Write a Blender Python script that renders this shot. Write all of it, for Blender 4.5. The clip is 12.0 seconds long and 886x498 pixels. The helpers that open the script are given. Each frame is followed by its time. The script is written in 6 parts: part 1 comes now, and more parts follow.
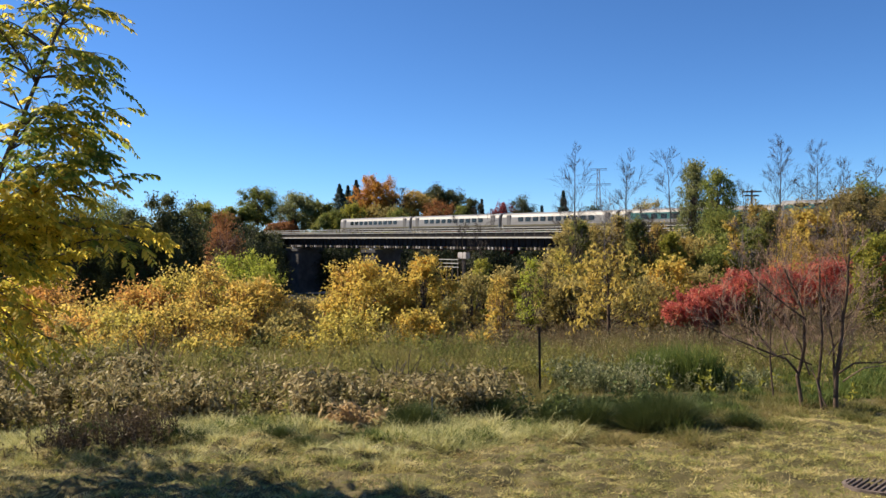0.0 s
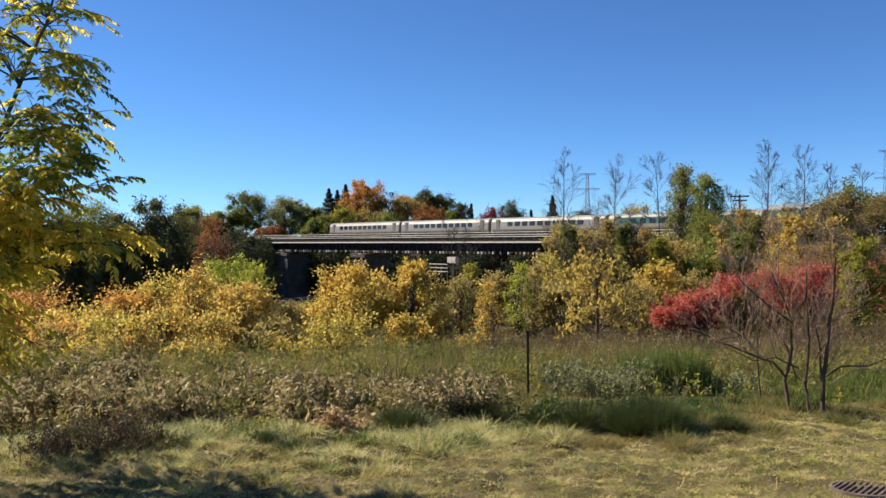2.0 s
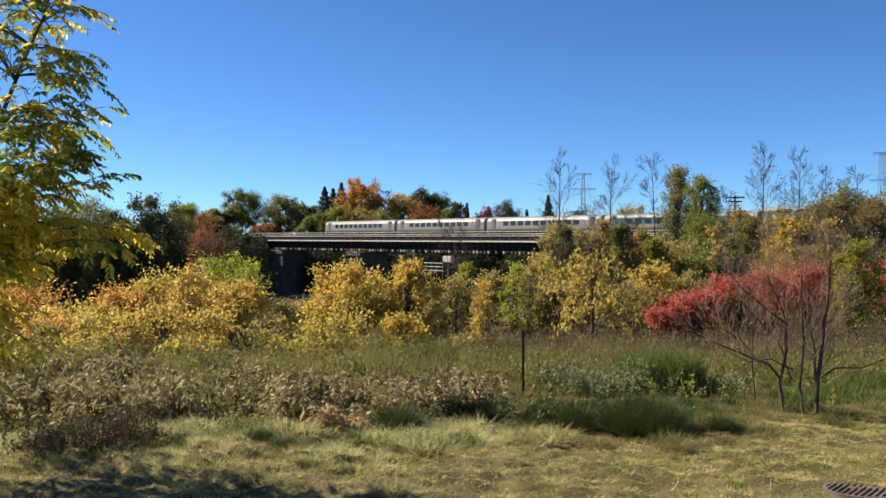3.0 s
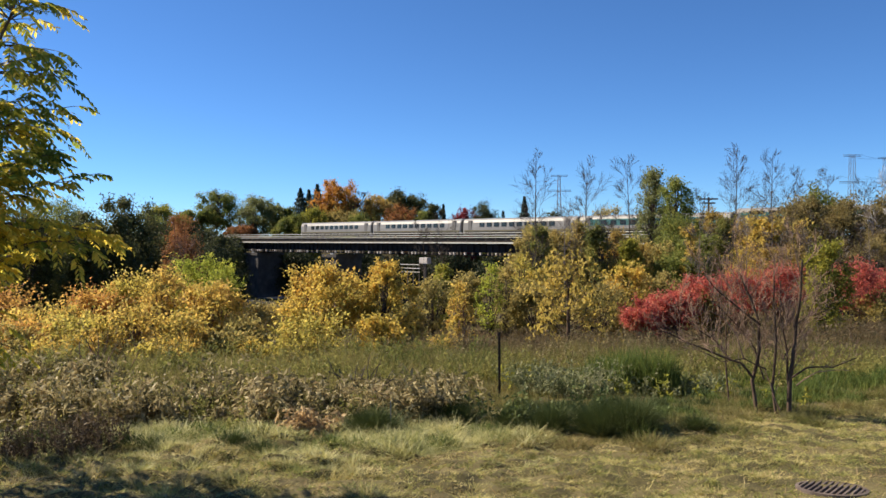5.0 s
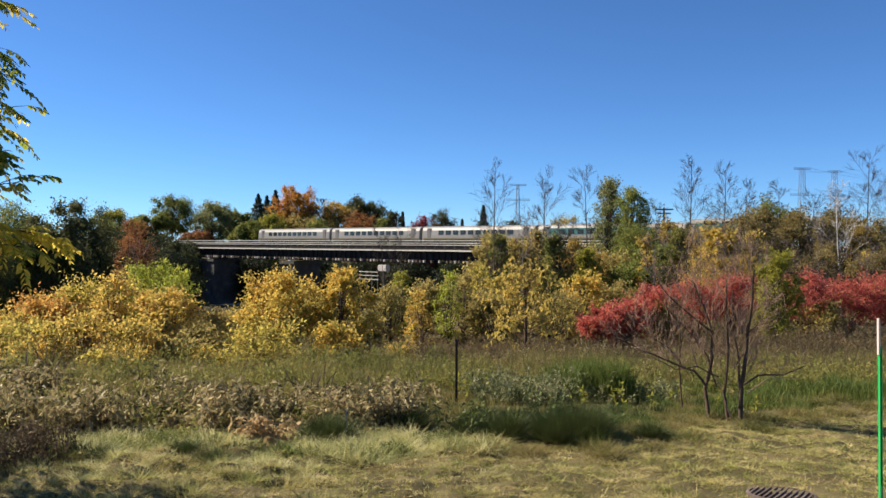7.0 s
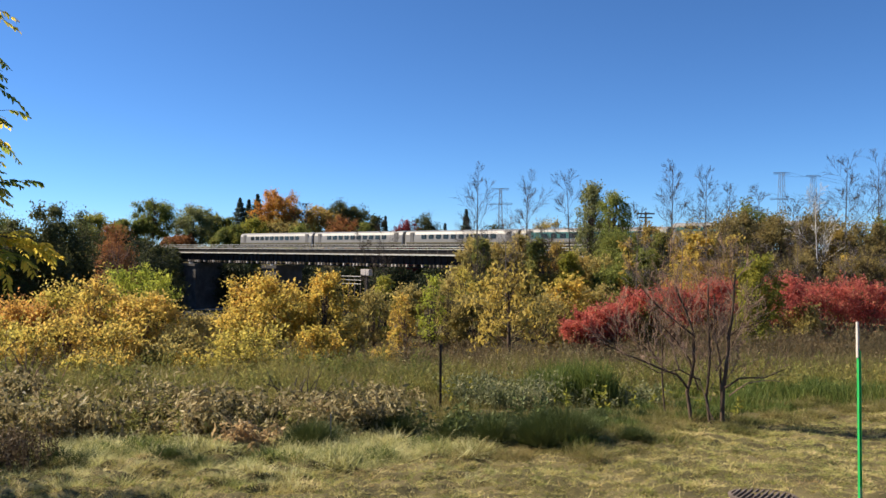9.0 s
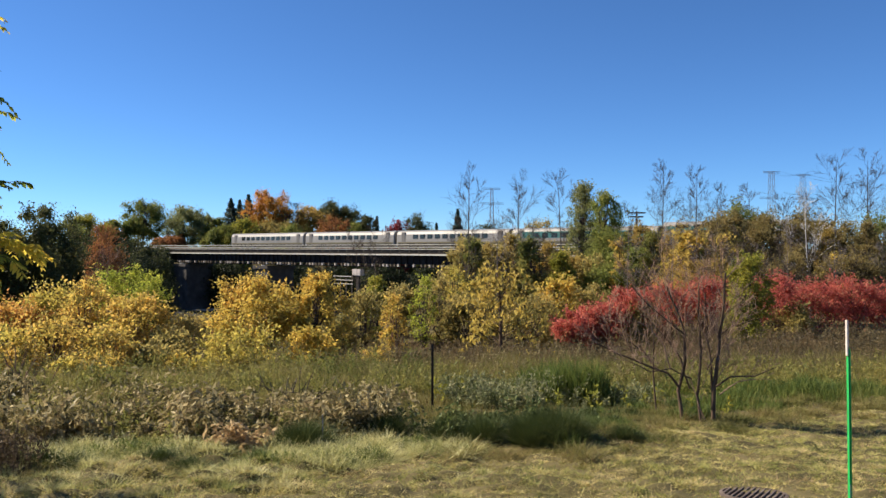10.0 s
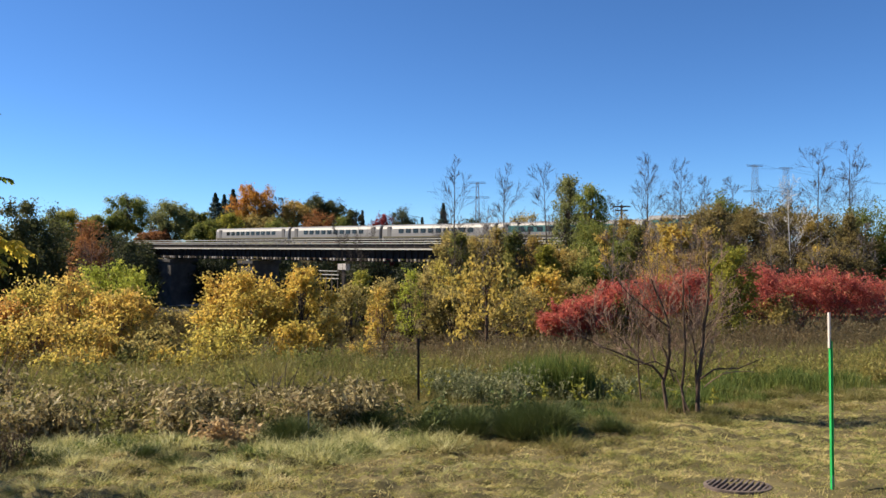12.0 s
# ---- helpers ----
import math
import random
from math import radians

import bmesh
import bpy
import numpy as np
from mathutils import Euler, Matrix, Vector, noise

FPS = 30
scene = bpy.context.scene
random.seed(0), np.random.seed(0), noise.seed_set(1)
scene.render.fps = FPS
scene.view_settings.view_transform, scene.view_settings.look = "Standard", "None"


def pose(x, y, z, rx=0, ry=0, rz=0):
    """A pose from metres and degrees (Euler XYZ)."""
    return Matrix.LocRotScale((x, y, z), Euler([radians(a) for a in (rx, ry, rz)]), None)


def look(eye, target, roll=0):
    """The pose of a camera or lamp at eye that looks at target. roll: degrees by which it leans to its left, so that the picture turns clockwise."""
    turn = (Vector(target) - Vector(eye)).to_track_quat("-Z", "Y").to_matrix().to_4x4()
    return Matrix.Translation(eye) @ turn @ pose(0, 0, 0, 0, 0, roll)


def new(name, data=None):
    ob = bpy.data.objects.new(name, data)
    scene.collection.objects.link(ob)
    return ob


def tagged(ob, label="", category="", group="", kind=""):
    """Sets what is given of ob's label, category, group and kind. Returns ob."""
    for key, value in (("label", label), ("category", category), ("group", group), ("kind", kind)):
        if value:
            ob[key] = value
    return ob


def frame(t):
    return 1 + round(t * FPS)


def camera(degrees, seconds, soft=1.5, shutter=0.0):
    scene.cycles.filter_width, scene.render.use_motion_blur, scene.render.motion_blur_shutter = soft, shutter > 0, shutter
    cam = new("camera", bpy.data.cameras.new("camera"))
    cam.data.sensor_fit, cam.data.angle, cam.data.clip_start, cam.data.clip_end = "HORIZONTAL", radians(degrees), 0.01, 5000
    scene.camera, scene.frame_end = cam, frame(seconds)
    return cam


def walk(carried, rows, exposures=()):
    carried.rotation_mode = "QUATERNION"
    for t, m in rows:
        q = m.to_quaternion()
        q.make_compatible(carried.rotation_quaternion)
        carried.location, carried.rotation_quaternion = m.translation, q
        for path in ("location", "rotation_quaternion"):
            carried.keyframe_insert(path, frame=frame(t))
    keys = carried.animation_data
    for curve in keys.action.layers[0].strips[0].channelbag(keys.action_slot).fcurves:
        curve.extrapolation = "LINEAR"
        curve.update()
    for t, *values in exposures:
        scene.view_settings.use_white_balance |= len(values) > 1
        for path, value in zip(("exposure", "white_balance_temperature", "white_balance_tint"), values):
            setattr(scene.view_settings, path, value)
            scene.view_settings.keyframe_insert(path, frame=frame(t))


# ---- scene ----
cam = camera(57.41, 12.0, soft=1.5)
PATH = [
    (0.0, pose(-0.017, -0.044, 1.612, 88.803, 0, 3.416) @ pose(0, 0, 0, 0, 0, -0.566)),
    (0.5, pose(-0.008, -0.043, 1.615, 88.942, 0, 3.305) @ pose(0, 0, 0, 0, 0, -0.600)),
    (1.0, pose(0.001, -0.026, 1.605, 89.025, 0, 3.161) @ pose(0, 0, 0, 0, 0, -0.647)),
    (1.5, pose(-0.003, -0.022, 1.605, 89.044, 0, 2.904) @ pose(0, 0, 0, 0, 0, -0.655)),
    (2.0, pose(0.004, -0.018, 1.600, 89.125, 0, 2.673) @ pose(0, 0, 0, 0, 0, -0.566)),
    (2.5, pose(-0.007, -0.029, 1.606, 89.128, 0, 2.467) @ pose(0, 0, 0, 0, 0, -0.381)),
    (3.0, pose(-0.005, -0.015, 1.604, 89.049, 0, 2.353) @ pose(0, 0, 0, 0, 0, -0.160)),
    (5.0, pose(0.002, 0.011, 1.599, 89.148, 0, 0.686) @ pose(0, 0, 0, 0, 0, -0.211)),
    (5.5, pose(-0.001, 0.016, 1.600, 89.200, 0, -0.000) @ pose(0, 0, 0, 0, 0, 0.000)),
    (6.0, pose(0.014, 0.027, 1.598, 89.356, 0, -0.963) @ pose(0, 0, 0, 0, 0, -0.015)),
    (6.5, pose(0.020, 0.047, 1.588, 89.570, 0, -1.689) @ pose(0, 0, 0, 0, 0, 0.057)),
    (7.0, pose(0.017, 0.036, 1.589, 89.699, 0, -2.217) @ pose(0, 0, 0, 0, 0, 0.297)),
    (7.5, pose(0.010, 0.033, 1.584, 89.747, 0, -2.723) @ pose(0, 0, 0, 0, 0, 0.497)),
    (9.5, pose(-0.003, 0.007, 1.597, 90.035, 0, -3.683) @ pose(0, 0, 0, 0, 0, 0.124)),
    (10.0, pose(-0.001, 0.011, 1.598, 89.981, 0, -4.032) @ pose(0, 0, 0, 0, 0, 0.059)),
    (10.5, pose(-0.000, 0.006, 1.601, 89.852, 0, -4.357) @ pose(0, 0, 0, 0, 0, 0.002)),
    (11.0, pose(-0.007, 0.005, 1.601, 89.668, 0, -4.578) @ pose(0, 0, 0, 0, 0, 0.002)),
    (11.5, pose(-0.015, -0.003, 1.601, 89.608, 0, -4.834) @ pose(0, 0, 0, 0, 0, 0.001)),
    (12.0, pose(0.003, 0.014, 1.602, 89.568, 0, -5.038) @ pose(0, 0, 0, 0, 0, -0.163)),
]
walk(cam, PATH)

# ---- light ----
SUN_AZ, SUN_EL = 290.0, 38.0        # compass bearing of the sun (0 = +y, clockwise), height
world = bpy.data.worlds.new("sky")
scene.world = world
world.use_nodes = True
wn = world.node_tree
sky = wn.nodes.new("ShaderNodeTexSky")
sky.sky_type = "NISHITA"
sky.sun_disc = False
sky.sun_elevation, sky.sun_rotation = radians(SUN_EL), radians(SUN_AZ)
sky.air_density, sky.dust_density, sky.ozone_density = 0.65, 0.0, 10.0
tint = wn.nodes.new("ShaderNodeMixRGB")
tint.blend_type = "MULTIPLY"
tint.inputs[0].default_value, tint.inputs[2].default_value = 1.0, (0.84, 0.965, 1.0, 1.0)
wn.links.new(sky.outputs[0], tint.inputs[1])
wn.links.new(tint.outputs[0], wn.nodes["Background"].inputs[0])
wn.nodes["Background"].inputs[1].default_value = 0.084
sun_dir = Vector((math.sin(radians(SUN_AZ)) * math.cos(radians(SUN_EL)), math.cos(radians(SUN_AZ)) * math.cos(radians(SUN_EL)), math.sin(radians(SUN_EL))))
sun = new("sun", bpy.data.lights.new("sun", "SUN"))
sun.data.energy, sun.data.angle, sun.data.color = 5.25, radians(0.55), (1.0, 0.885, 0.715)
sun.matrix_world = look(sun_dir * 100, (0, 0, 0))
scene.view_settings.exposure = 0.85


# ---- materials ----
def material(name, colors, scale=3.0, rough=0.8, bump=0.3, metal=0.0, fine=40.0):
    """A solid surface: colours mixed by noise at two scales, with relief."""
    m = bpy.data.materials.new(name)
    m.use_nodes = True
    nt = m.node_tree
    b = nt.nodes["Principled BSDF"]
    co = nt.nodes.new("ShaderNodeTexCoord")
    n1, n2 = nt.nodes.new("ShaderNodeTexNoise"), nt.nodes.new("ShaderNodeTexNoise")
    n1.inputs["Scale"].default_value, n1.inputs["Detail"].default_value = scale, 6
    n2.inputs["Scale"].default_value, n2.inputs["Detail"].default_value = fine, 4
    mix = nt.nodes.new("ShaderNodeMath")
    mix.operation = "MULTIPLY_ADD"
    mix.inputs[1].default_value = 0.3
    ramp = nt.nodes.new("ShaderNodeValToRGB")
    fill_ramp(ramp, colors, 0.38, 0.9)
    for n in (n1, n2):
        nt.links.new(co.outputs["Object"], n.inputs["Vector"])
    nt.links.new(n2.outputs[0], mix.inputs[0])
    nt.links.new(n1.outputs[0], mix.inputs[2])
    nt.links.new(mix.outputs[0], ramp.inputs[0])
    nt.links.new(ramp.outputs[0], b.inputs["Base Color"])
    b.inputs["Roughness"].default_value, b.inputs["Metallic"].default_value = rough, metal
    b.inputs["Specular IOR Level"].default_value = 0.5 if rough < 0.6 else 0.15
    if bump:
        bp = nt.nodes.new("ShaderNodeBump")
        bp.inputs["Strength"].default_value, bp.inputs["Distance"].default_value = bump, 0.02
        nt.links.new(mix.outputs[0], bp.inputs["Height"])
        nt.links.new(bp.outputs[0], b.inputs["Normal"])
    return m


def fill_ramp(ramp, colors, lo=0.0, hi=1.0):
    els = ramp.color_ramp.elements
    while len(els) < len(colors):
        els.new(0.5)
    for i, c in enumerate(colors):
        els[i].position = lo + (hi - lo) * i / max(1, len(colors) - 1)
        els[i].color = (*c, 1)


def foliage(name, colors, through_light=0.35, patch=0.6, gloss=0.5):
    """Leaves or blades: each one takes its own colour, shifted in patches; light shines through."""
    m = bpy.data.materials.new(name)
    m.use_nodes = True
    nt = m.node_tree
    b = nt.nodes["Principled BSDF"]
    out = nt.nodes["Material Output"]
    geo, co = nt.nodes.new("ShaderNodeNewGeometry"), nt.nodes.new("ShaderNodeTexCoord")
    nz = nt.nodes.new("ShaderNodeTexNoise")
    nz.inputs["Scale"].default_value, nz.inputs["Detail"].default_value = patch, 3
    nt.links.new(co.outputs["Object"], nz.inputs["Vector"])
    a = nt.nodes.new("ShaderNodeMath")
    a.operation = "MULTIPLY_ADD"
    a.inputs[1].default_value = 1.6
    a.inputs[2].default_value = -0.55
    s = nt.nodes.new("ShaderNodeMath")
    s.operation = "MULTIPLY_ADD"
    s.inputs[1].default_value = 0.5
    ramp = nt.nodes.new("ShaderNodeValToRGB")
    fill_ramp(ramp, colors)
    nt.links.new(nz.outputs[0], a.inputs[0])
    nt.links.new(geo.outputs["Random Per Island"], s.inputs[0])
    nt.links.new(a.outputs[0], s.inputs[2])
    nt.links.new(s.outputs[0], ramp.inputs[0])
    tr, mx = nt.nodes.new("ShaderNodeBsdfTranslucent"), nt.nodes.new("ShaderNodeMixShader")
    nt.links.new(ramp.outputs[0], b.inputs["Base Color"])
    nt.links.new(ramp.outputs[0], tr.inputs[0])
    b.inputs["Roughness"].default_value = gloss
    b.inputs["Specular IOR Level"].default_value = 0.1
    mx.inputs[0].default_value = through_light
    nt.links.new(b.outputs[0], mx.inputs[1])
    nt.links.new(tr.outputs[0], mx.inputs[2])
    nt.links.new(mx.outputs[0], out.inputs["Surface"])
    return m


BARK = material("bark", [(0.035, 0.028, 0.022), (0.08, 0.062, 0.05), (0.14, 0.115, 0.095)], 6, 0.9, 0.6)
BARK_PALE = material("pale_bark", [(0.1, 0.08, 0.07), (0.18, 0.15, 0.13), (0.26, 0.22, 0.2)], 5, 0.9, 0.5)
BARK_TWIG = material("twig_bark", [(0.17, 0.105, 0.075), (0.38, 0.26, 0.18)], 6, 0.85, 0.3)
BARK_WHITE = material("white_birch_bark", [(0.3, 0.28, 0.26), (0.6, 0.57, 0.53), (0.75, 0.72, 0.68)], 4, 0.8, 0.3)
BARK_BROWN = material("dark_brown_bark", [(0.05, 0.033, 0.023), (0.14, 0.095, 0.065)], 6, 0.9, 0.5)
BARK_RED = material("reddish_bark", [(0.12, 0.07, 0.052), (0.25, 0.155, 0.115)], 6, 0.85, 0.5)
LEAF = {
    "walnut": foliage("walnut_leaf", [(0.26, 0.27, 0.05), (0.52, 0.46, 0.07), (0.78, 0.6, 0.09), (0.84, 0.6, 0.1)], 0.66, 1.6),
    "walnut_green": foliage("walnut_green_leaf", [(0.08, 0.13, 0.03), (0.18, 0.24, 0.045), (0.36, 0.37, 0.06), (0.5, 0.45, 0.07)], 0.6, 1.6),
    "gold": foliage("gold_leaf", [(0.16, 0.15, 0.05), (0.4, 0.33, 0.08), (0.7, 0.51, 0.12), (0.66, 0.43, 0.11), (0.38, 0.22, 0.08)], 0.6, 1.1),
    "amber": foliage("amber_leaf", [(0.2, 0.13, 0.05), (0.46, 0.28, 0.07), (0.68, 0.41, 0.1), (0.56, 0.27, 0.09), (0.3, 0.16, 0.08)], 0.6, 1.4),
    "lemon": foliage("lemon_leaf", [(0.18, 0.17, 0.045), (0.42, 0.365, 0.08), (0.66, 0.52, 0.12), (0.54, 0.37, 0.1)], 0.6, 1.2),
    "yellow": foliage("yellow_leaf", [(0.22, 0.18, 0.05), (0.48, 0.38, 0.08), (0.74, 0.52, 0.12), (0.66, 0.41, 0.09)], 0.6, 0.8),
    "lime": foliage("lime_leaf", [(0.13, 0.155, 0.03), (0.29, 0.28, 0.05), (0.46, 0.4, 0.07)], 0.6, 0.7),
    "mid_green": foliage("mid_green_leaf", [(0.11, 0.15, 0.04), (0.22, 0.25, 0.065), (0.4, 0.37, 0.1)], 0.6, 0.5),
    "bright_lime": foliage("bright_lime_leaf", [(0.2, 0.25, 0.04), (0.4, 0.43, 0.065), (0.6, 0.57, 0.1)], 0.6, 0.7),
    "green": foliage("green_leaf", [(0.088, 0.119, 0.031), (0.175, 0.2, 0.05), (0.312, 0.288, 0.075)], 0.6, 0.4),
    # near-black green: the shade on these trees is put into the leaf colour
    "dark": foliage("shade_dark_leaf", [(0.014, 0.022, 0.01), (0.028, 0.038, 0.016), (0.055, 0.06, 0.024)], 0.3, 0.3),
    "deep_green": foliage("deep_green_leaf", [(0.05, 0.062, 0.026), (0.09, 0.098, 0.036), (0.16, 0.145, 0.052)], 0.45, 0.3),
    "grey_green": foliage("grey_green_leaf", [(0.13, 0.155, 0.06), (0.22, 0.235, 0.095), (0.33, 0.31, 0.13)], 0.6, 0.5),
    "olive": foliage("olive_leaf", [(0.142, 0.13, 0.05), (0.283, 0.242, 0.083), (0.496, 0.389, 0.13), (0.389, 0.271, 0.106)], 0.6, 0.7),
    "dull_olive": foliage("dull_olive_leaf", [(0.08, 0.07, 0.034), (0.17, 0.14, 0.06), (0.32, 0.25, 0.095), (0.24, 0.16, 0.07)], 0.5, 0.5),
    "orange": foliage("orange_leaf", [(0.3, 0.19, 0.04), (0.5, 0.26, 0.05), (0.56, 0.27, 0.05), (0.42, 0.17, 0.04)], 0.5, 0.12),
    "rust": foliage("rust_leaf", [(0.12, 0.075, 0.035), (0.27, 0.125, 0.05), (0.37, 0.165, 0.06), (0.27, 0.11, 0.05)], 0.5, 0.15),
    "brown_gold": foliage("brown_gold_leaf", [(0.179, 0.146, 0.056), (0.426, 0.302, 0.084), (0.605, 0.414, 0.123)], 0.6, 0.25),
    "red": foliage("red_leaf", [(0.24, 0.088, 0.062), (0.45, 0.11, 0.085), (0.62, 0.18, 0.135), (0.55, 0.37, 0.18)], 0.58, 1.5),
    "crimson": foliage("crimson_leaf", [(0.108, 0.018, 0.022), (0.24, 0.036, 0.042), (0.36, 0.06, 0.048)], 0.4, 0.2),
    "spruce": foliage("spruce_needle", [(0.045, 0.07, 0.06), (0.08, 0.115, 0.09), (0.12, 0.15, 0.11)], 0.3, 0.4),
    "weed": foliage("dry_weed_leaf", [(0.06, 0.057, 0.026), (0.17, 0.145, 0.062), (0.5, 0.41, 0.21), (0.25, 0.165, 0.085)], 0.35, 2.5),
    "meadow": foliage("meadow_blade", [(0.088, 0.106, 0.029), (0.177, 0.171, 0.053), (0.295, 0.248, 0.094), (0.236, 0.165, 0.077)], 0.45, 1.2),
    "brown_meadow": foliage("brown_meadow_blade", [(0.07, 0.07, 0.034), (0.14, 0.115, 0.06), (0.22, 0.16, 0.085), (0.15, 0.1, 0.06)], 0.4, 0.25),
    "grey_weed": foliage("grey_green_weed_leaf", [(0.06, 0.075, 0.03), (0.13, 0.15, 0.06), (0.3, 0.3, 0.15), (0.42, 0.38, 0.2)], 0.4, 1.5),
    "goldenrod": foliage("goldenrod_leaf", [(0.1, 0.13, 0.036), (0.2, 0.205, 0.058), (0.35, 0.31, 0.09), (0.27, 0.2, 0.075)], 0.5, 0.3),
    "lawn": foliage("lawn_blade", [(0.11, 0.12, 0.04), (0.32, 0.29, 0.1), (0.6, 0.5, 0.21), (0.7, 0.56, 0.29)], 0.3, 2.2),
    "lawn_green": foliage("green_lawn_blade", [(0.09, 0.12, 0.036), (0.23, 0.255, 0.072), (0.43, 0.41, 0.13), (0.58, 0.51, 0.2)], 0.4, 3.0),
    "rough": foliage("rough_grass_blade", [(0.13, 0.16, 0.055), (0.36, 0.36, 0.13), (0.63, 0.58, 0.28), (0.74, 0.68, 0.38)], 0.4, 3.0),
    "bright_yellow": foliage("bright_yellow_leaf", [(0.28, 0.23, 0.06), (0.54, 0.4, 0.09), (0.68, 0.48, 0.13)], 0.5, 0.9),
    "reed": foliage("tall_grass_blade", [(0.06, 0.1, 0.026), (0.13, 0.17, 0.04), (0.27, 0.27, 0.075)], 0.4, 0.8),
    "tuft": foliage("dark_grass_blade", [(0.04, 0.06, 0.02), (0.08, 0.105, 0.032), (0.17, 0.18, 0.065)], 0.15, 0.8),
    "straw": foliage("straw_blade", [(0.36, 0.24, 0.11), (0.52, 0.37, 0.19), (0.62, 0.45, 0.24)], 0.4, 0.8),
    "burgundy": foliage("burgundy_leaf", [(0.045, 0.034, 0.022), (0.11, 0.08, 0.05), (0.24, 0.18, 0.11)], 0.3, 1.0),
}
SOIL = material("soil_and_thatch", [(0.045, 0.04, 0.018), (0.1, 0.083, 0.036), (0.2, 0.16, 0.075)], 1.2, 0.95, 0.8, fine=25)
# weathered grey, darkened further so the colour carries the shade under the bridge
CONCRETE = material("weathered_shade_concrete", [(0.035, 0.033, 0.031), (0.07, 0.065, 0.062), (0.12, 0.11, 0.1)], 0.5, 0.95, 0.3, fine=8)
CONCRETE_PALE = material("pale_concrete", [(0.42, 0.38, 0.35), (0.55, 0.5, 0.46)], 0.8, 0.9, 0.3, fine=8)
STEEL_DARK = material("dark_painted_steel", [(0.008, 0.008, 0.009), (0.018, 0.017, 0.018), (0.035, 0.028, 0.025)], 0.8, 0.7, 0.1, fine=10)
RAIL_PAINT = material("pale_galvanised_rail", [(0.5, 0.48, 0.43), (0.68, 0.66, 0.6)], 2, 0.6, 0.05)
TIMBER = material("weathered_timber", [(0.08, 0.065, 0.05), (0.18, 0.15, 0.12)], 3, 0.9, 0.4)
SILVER = material("silver_coach_side", [(0.21, 0.2, 0.185), (0.26, 0.245, 0.225), (0.3, 0.285, 0.26)], 0.3, 0.45, 0.02, 0.1)
GREY_LOW = material("grey_coach_skirt", [(0.13, 0.125, 0.12), (0.2, 0.19, 0.18)], 0.5, 0.6, 0.05)
GOLD_PAINT = material("yellow_stripe_paint", [(0.42, 0.3, 0.06), (0.52, 0.36, 0.07)], 1, 0.5, 0.02)
TAN_PAINT = material("tan_stripe_paint", [(0.13, 0.115, 0.07), (0.19, 0.165, 0.1)], 1, 0.6, 0.02)
TEAL = material("teal_band_paint", [(0.05, 0.15, 0.14), (0.07, 0.2, 0.18)], 0.5, 0.35, 0.02)
BLUE = material("dark_blue_paint", [(0.012, 0.03, 0.09), (0.02, 0.045, 0.13)], 0.5, 0.4, 0.02)
GLASS_DARK = material("dark_tinted_glass", [(0.012, 0.014, 0.016), (0.025, 0.028, 0.03)], 0.5, 0.08, 0.0)
BLACK = material("black_running_gear", [(0.012, 0.011, 0.01), (0.035, 0.03, 0.025)], 2, 0.7, 0.2)
IRON = material("rusty_cast_iron", [(0.06, 0.045, 0.037), (0.12, 0.092, 0.077), (0.2, 0.155, 0.125)], 8, 0.75, 0.5)
POST_STEEL = material("brown_post_steel", [(0.025, 0.02, 0.016), (0.06, 0.045, 0.035)], 8, 0.8, 0.3)
STAKE_GREEN = material("green_stake_paint", [(0.015, 0.4, 0.08), (0.03, 0.55, 0.13)], 4, 0.5, 0.05)
STAKE_WHITE = material("pale_stake_tip", [(0.6, 0.5, 0.44), (0.75, 0.66, 0.58)], 6, 0.6, 0.05)
GALV = material("galvanised_lattice", [(0.16, 0.17, 0.19), (0.25, 0.26, 0.28)], 1, 0.6, 0.0)


# ---- mesh helpers ----
RNG = np.random.default_rng(7)


def mesh_from(name, verts, faces):
    """A mesh from arrays; faces is a list of index arrays, each (n, k)."""
    me = bpy.data.meshes.new(name)
    verts = np.asarray(verts, np.float32).reshape(-1, 3)
    faces = [np.asarray(f, np.int32) for f in faces if len(f)]
    me.vertices.add(len(verts))
    me.vertices.foreach_set("co", verts.ravel())
    loops = np.concatenate([f.ravel() for f in faces])
    sizes = np.concatenate([np.full(len(f), f.shape[1], np.int32) for f in faces])
    me.loops.add(len(loops))
    me.loops.foreach_set("vertex_index", loops)
    me.polygons.add(len(sizes))
    me.polygons.foreach_set("loop_start", np.concatenate([[0], np.cumsum(sizes)[:-1]]).astype(np.int32))
    me.polygons.foreach_set("loop_total", sizes)
    me.update(calc_edges=True)
    return me


def piece(name, me, mat, parent=None, label="", smooth=False):
    me.materials.clear()
    me.materials.append(mat)
    ob = new(name, me)
    if smooth:
        me.polygons.foreach_set("use_smooth", np.ones(len(me.polygons), bool))
    if parent is not None:
        ob.parent = parent
    return tagged(ob, label) if label else ob


def part(name, bm, mat, parent=None, label=""):
    me = bpy.data.meshes.new(name)
    bm.to_mesh(me)
    bm.free()
    return piece(name, me, mat, parent, label)


def empty(name, m, label, category, group="", kind=""):
    ob = new(name)
    ob.matrix_world = m
    return tagged(ob, label, category, group, kind)


def box(bm, x0, x1, y0, y1, z0, z1, bevel=0.0):
    r = bmesh.ops.create_cube(bm, size=1.0, matrix=Matrix.Translation(((x0 + x1) / 2, (y0 + y1) / 2, (z0 + z1) / 2)) @ Matrix.Diagonal((x1 - x0, y1 - y0, z1 - z0, 1)))
    if bevel:
        bmesh.ops.bevel(bm, geom=list({e for v in r["verts"] for e in v.link_edges}), offset=bevel, segments=2, affect="EDGES")
    return bm


def boxed(*a, bevel=0.0):
    return box(bmesh.new(), *a, bevel=bevel)


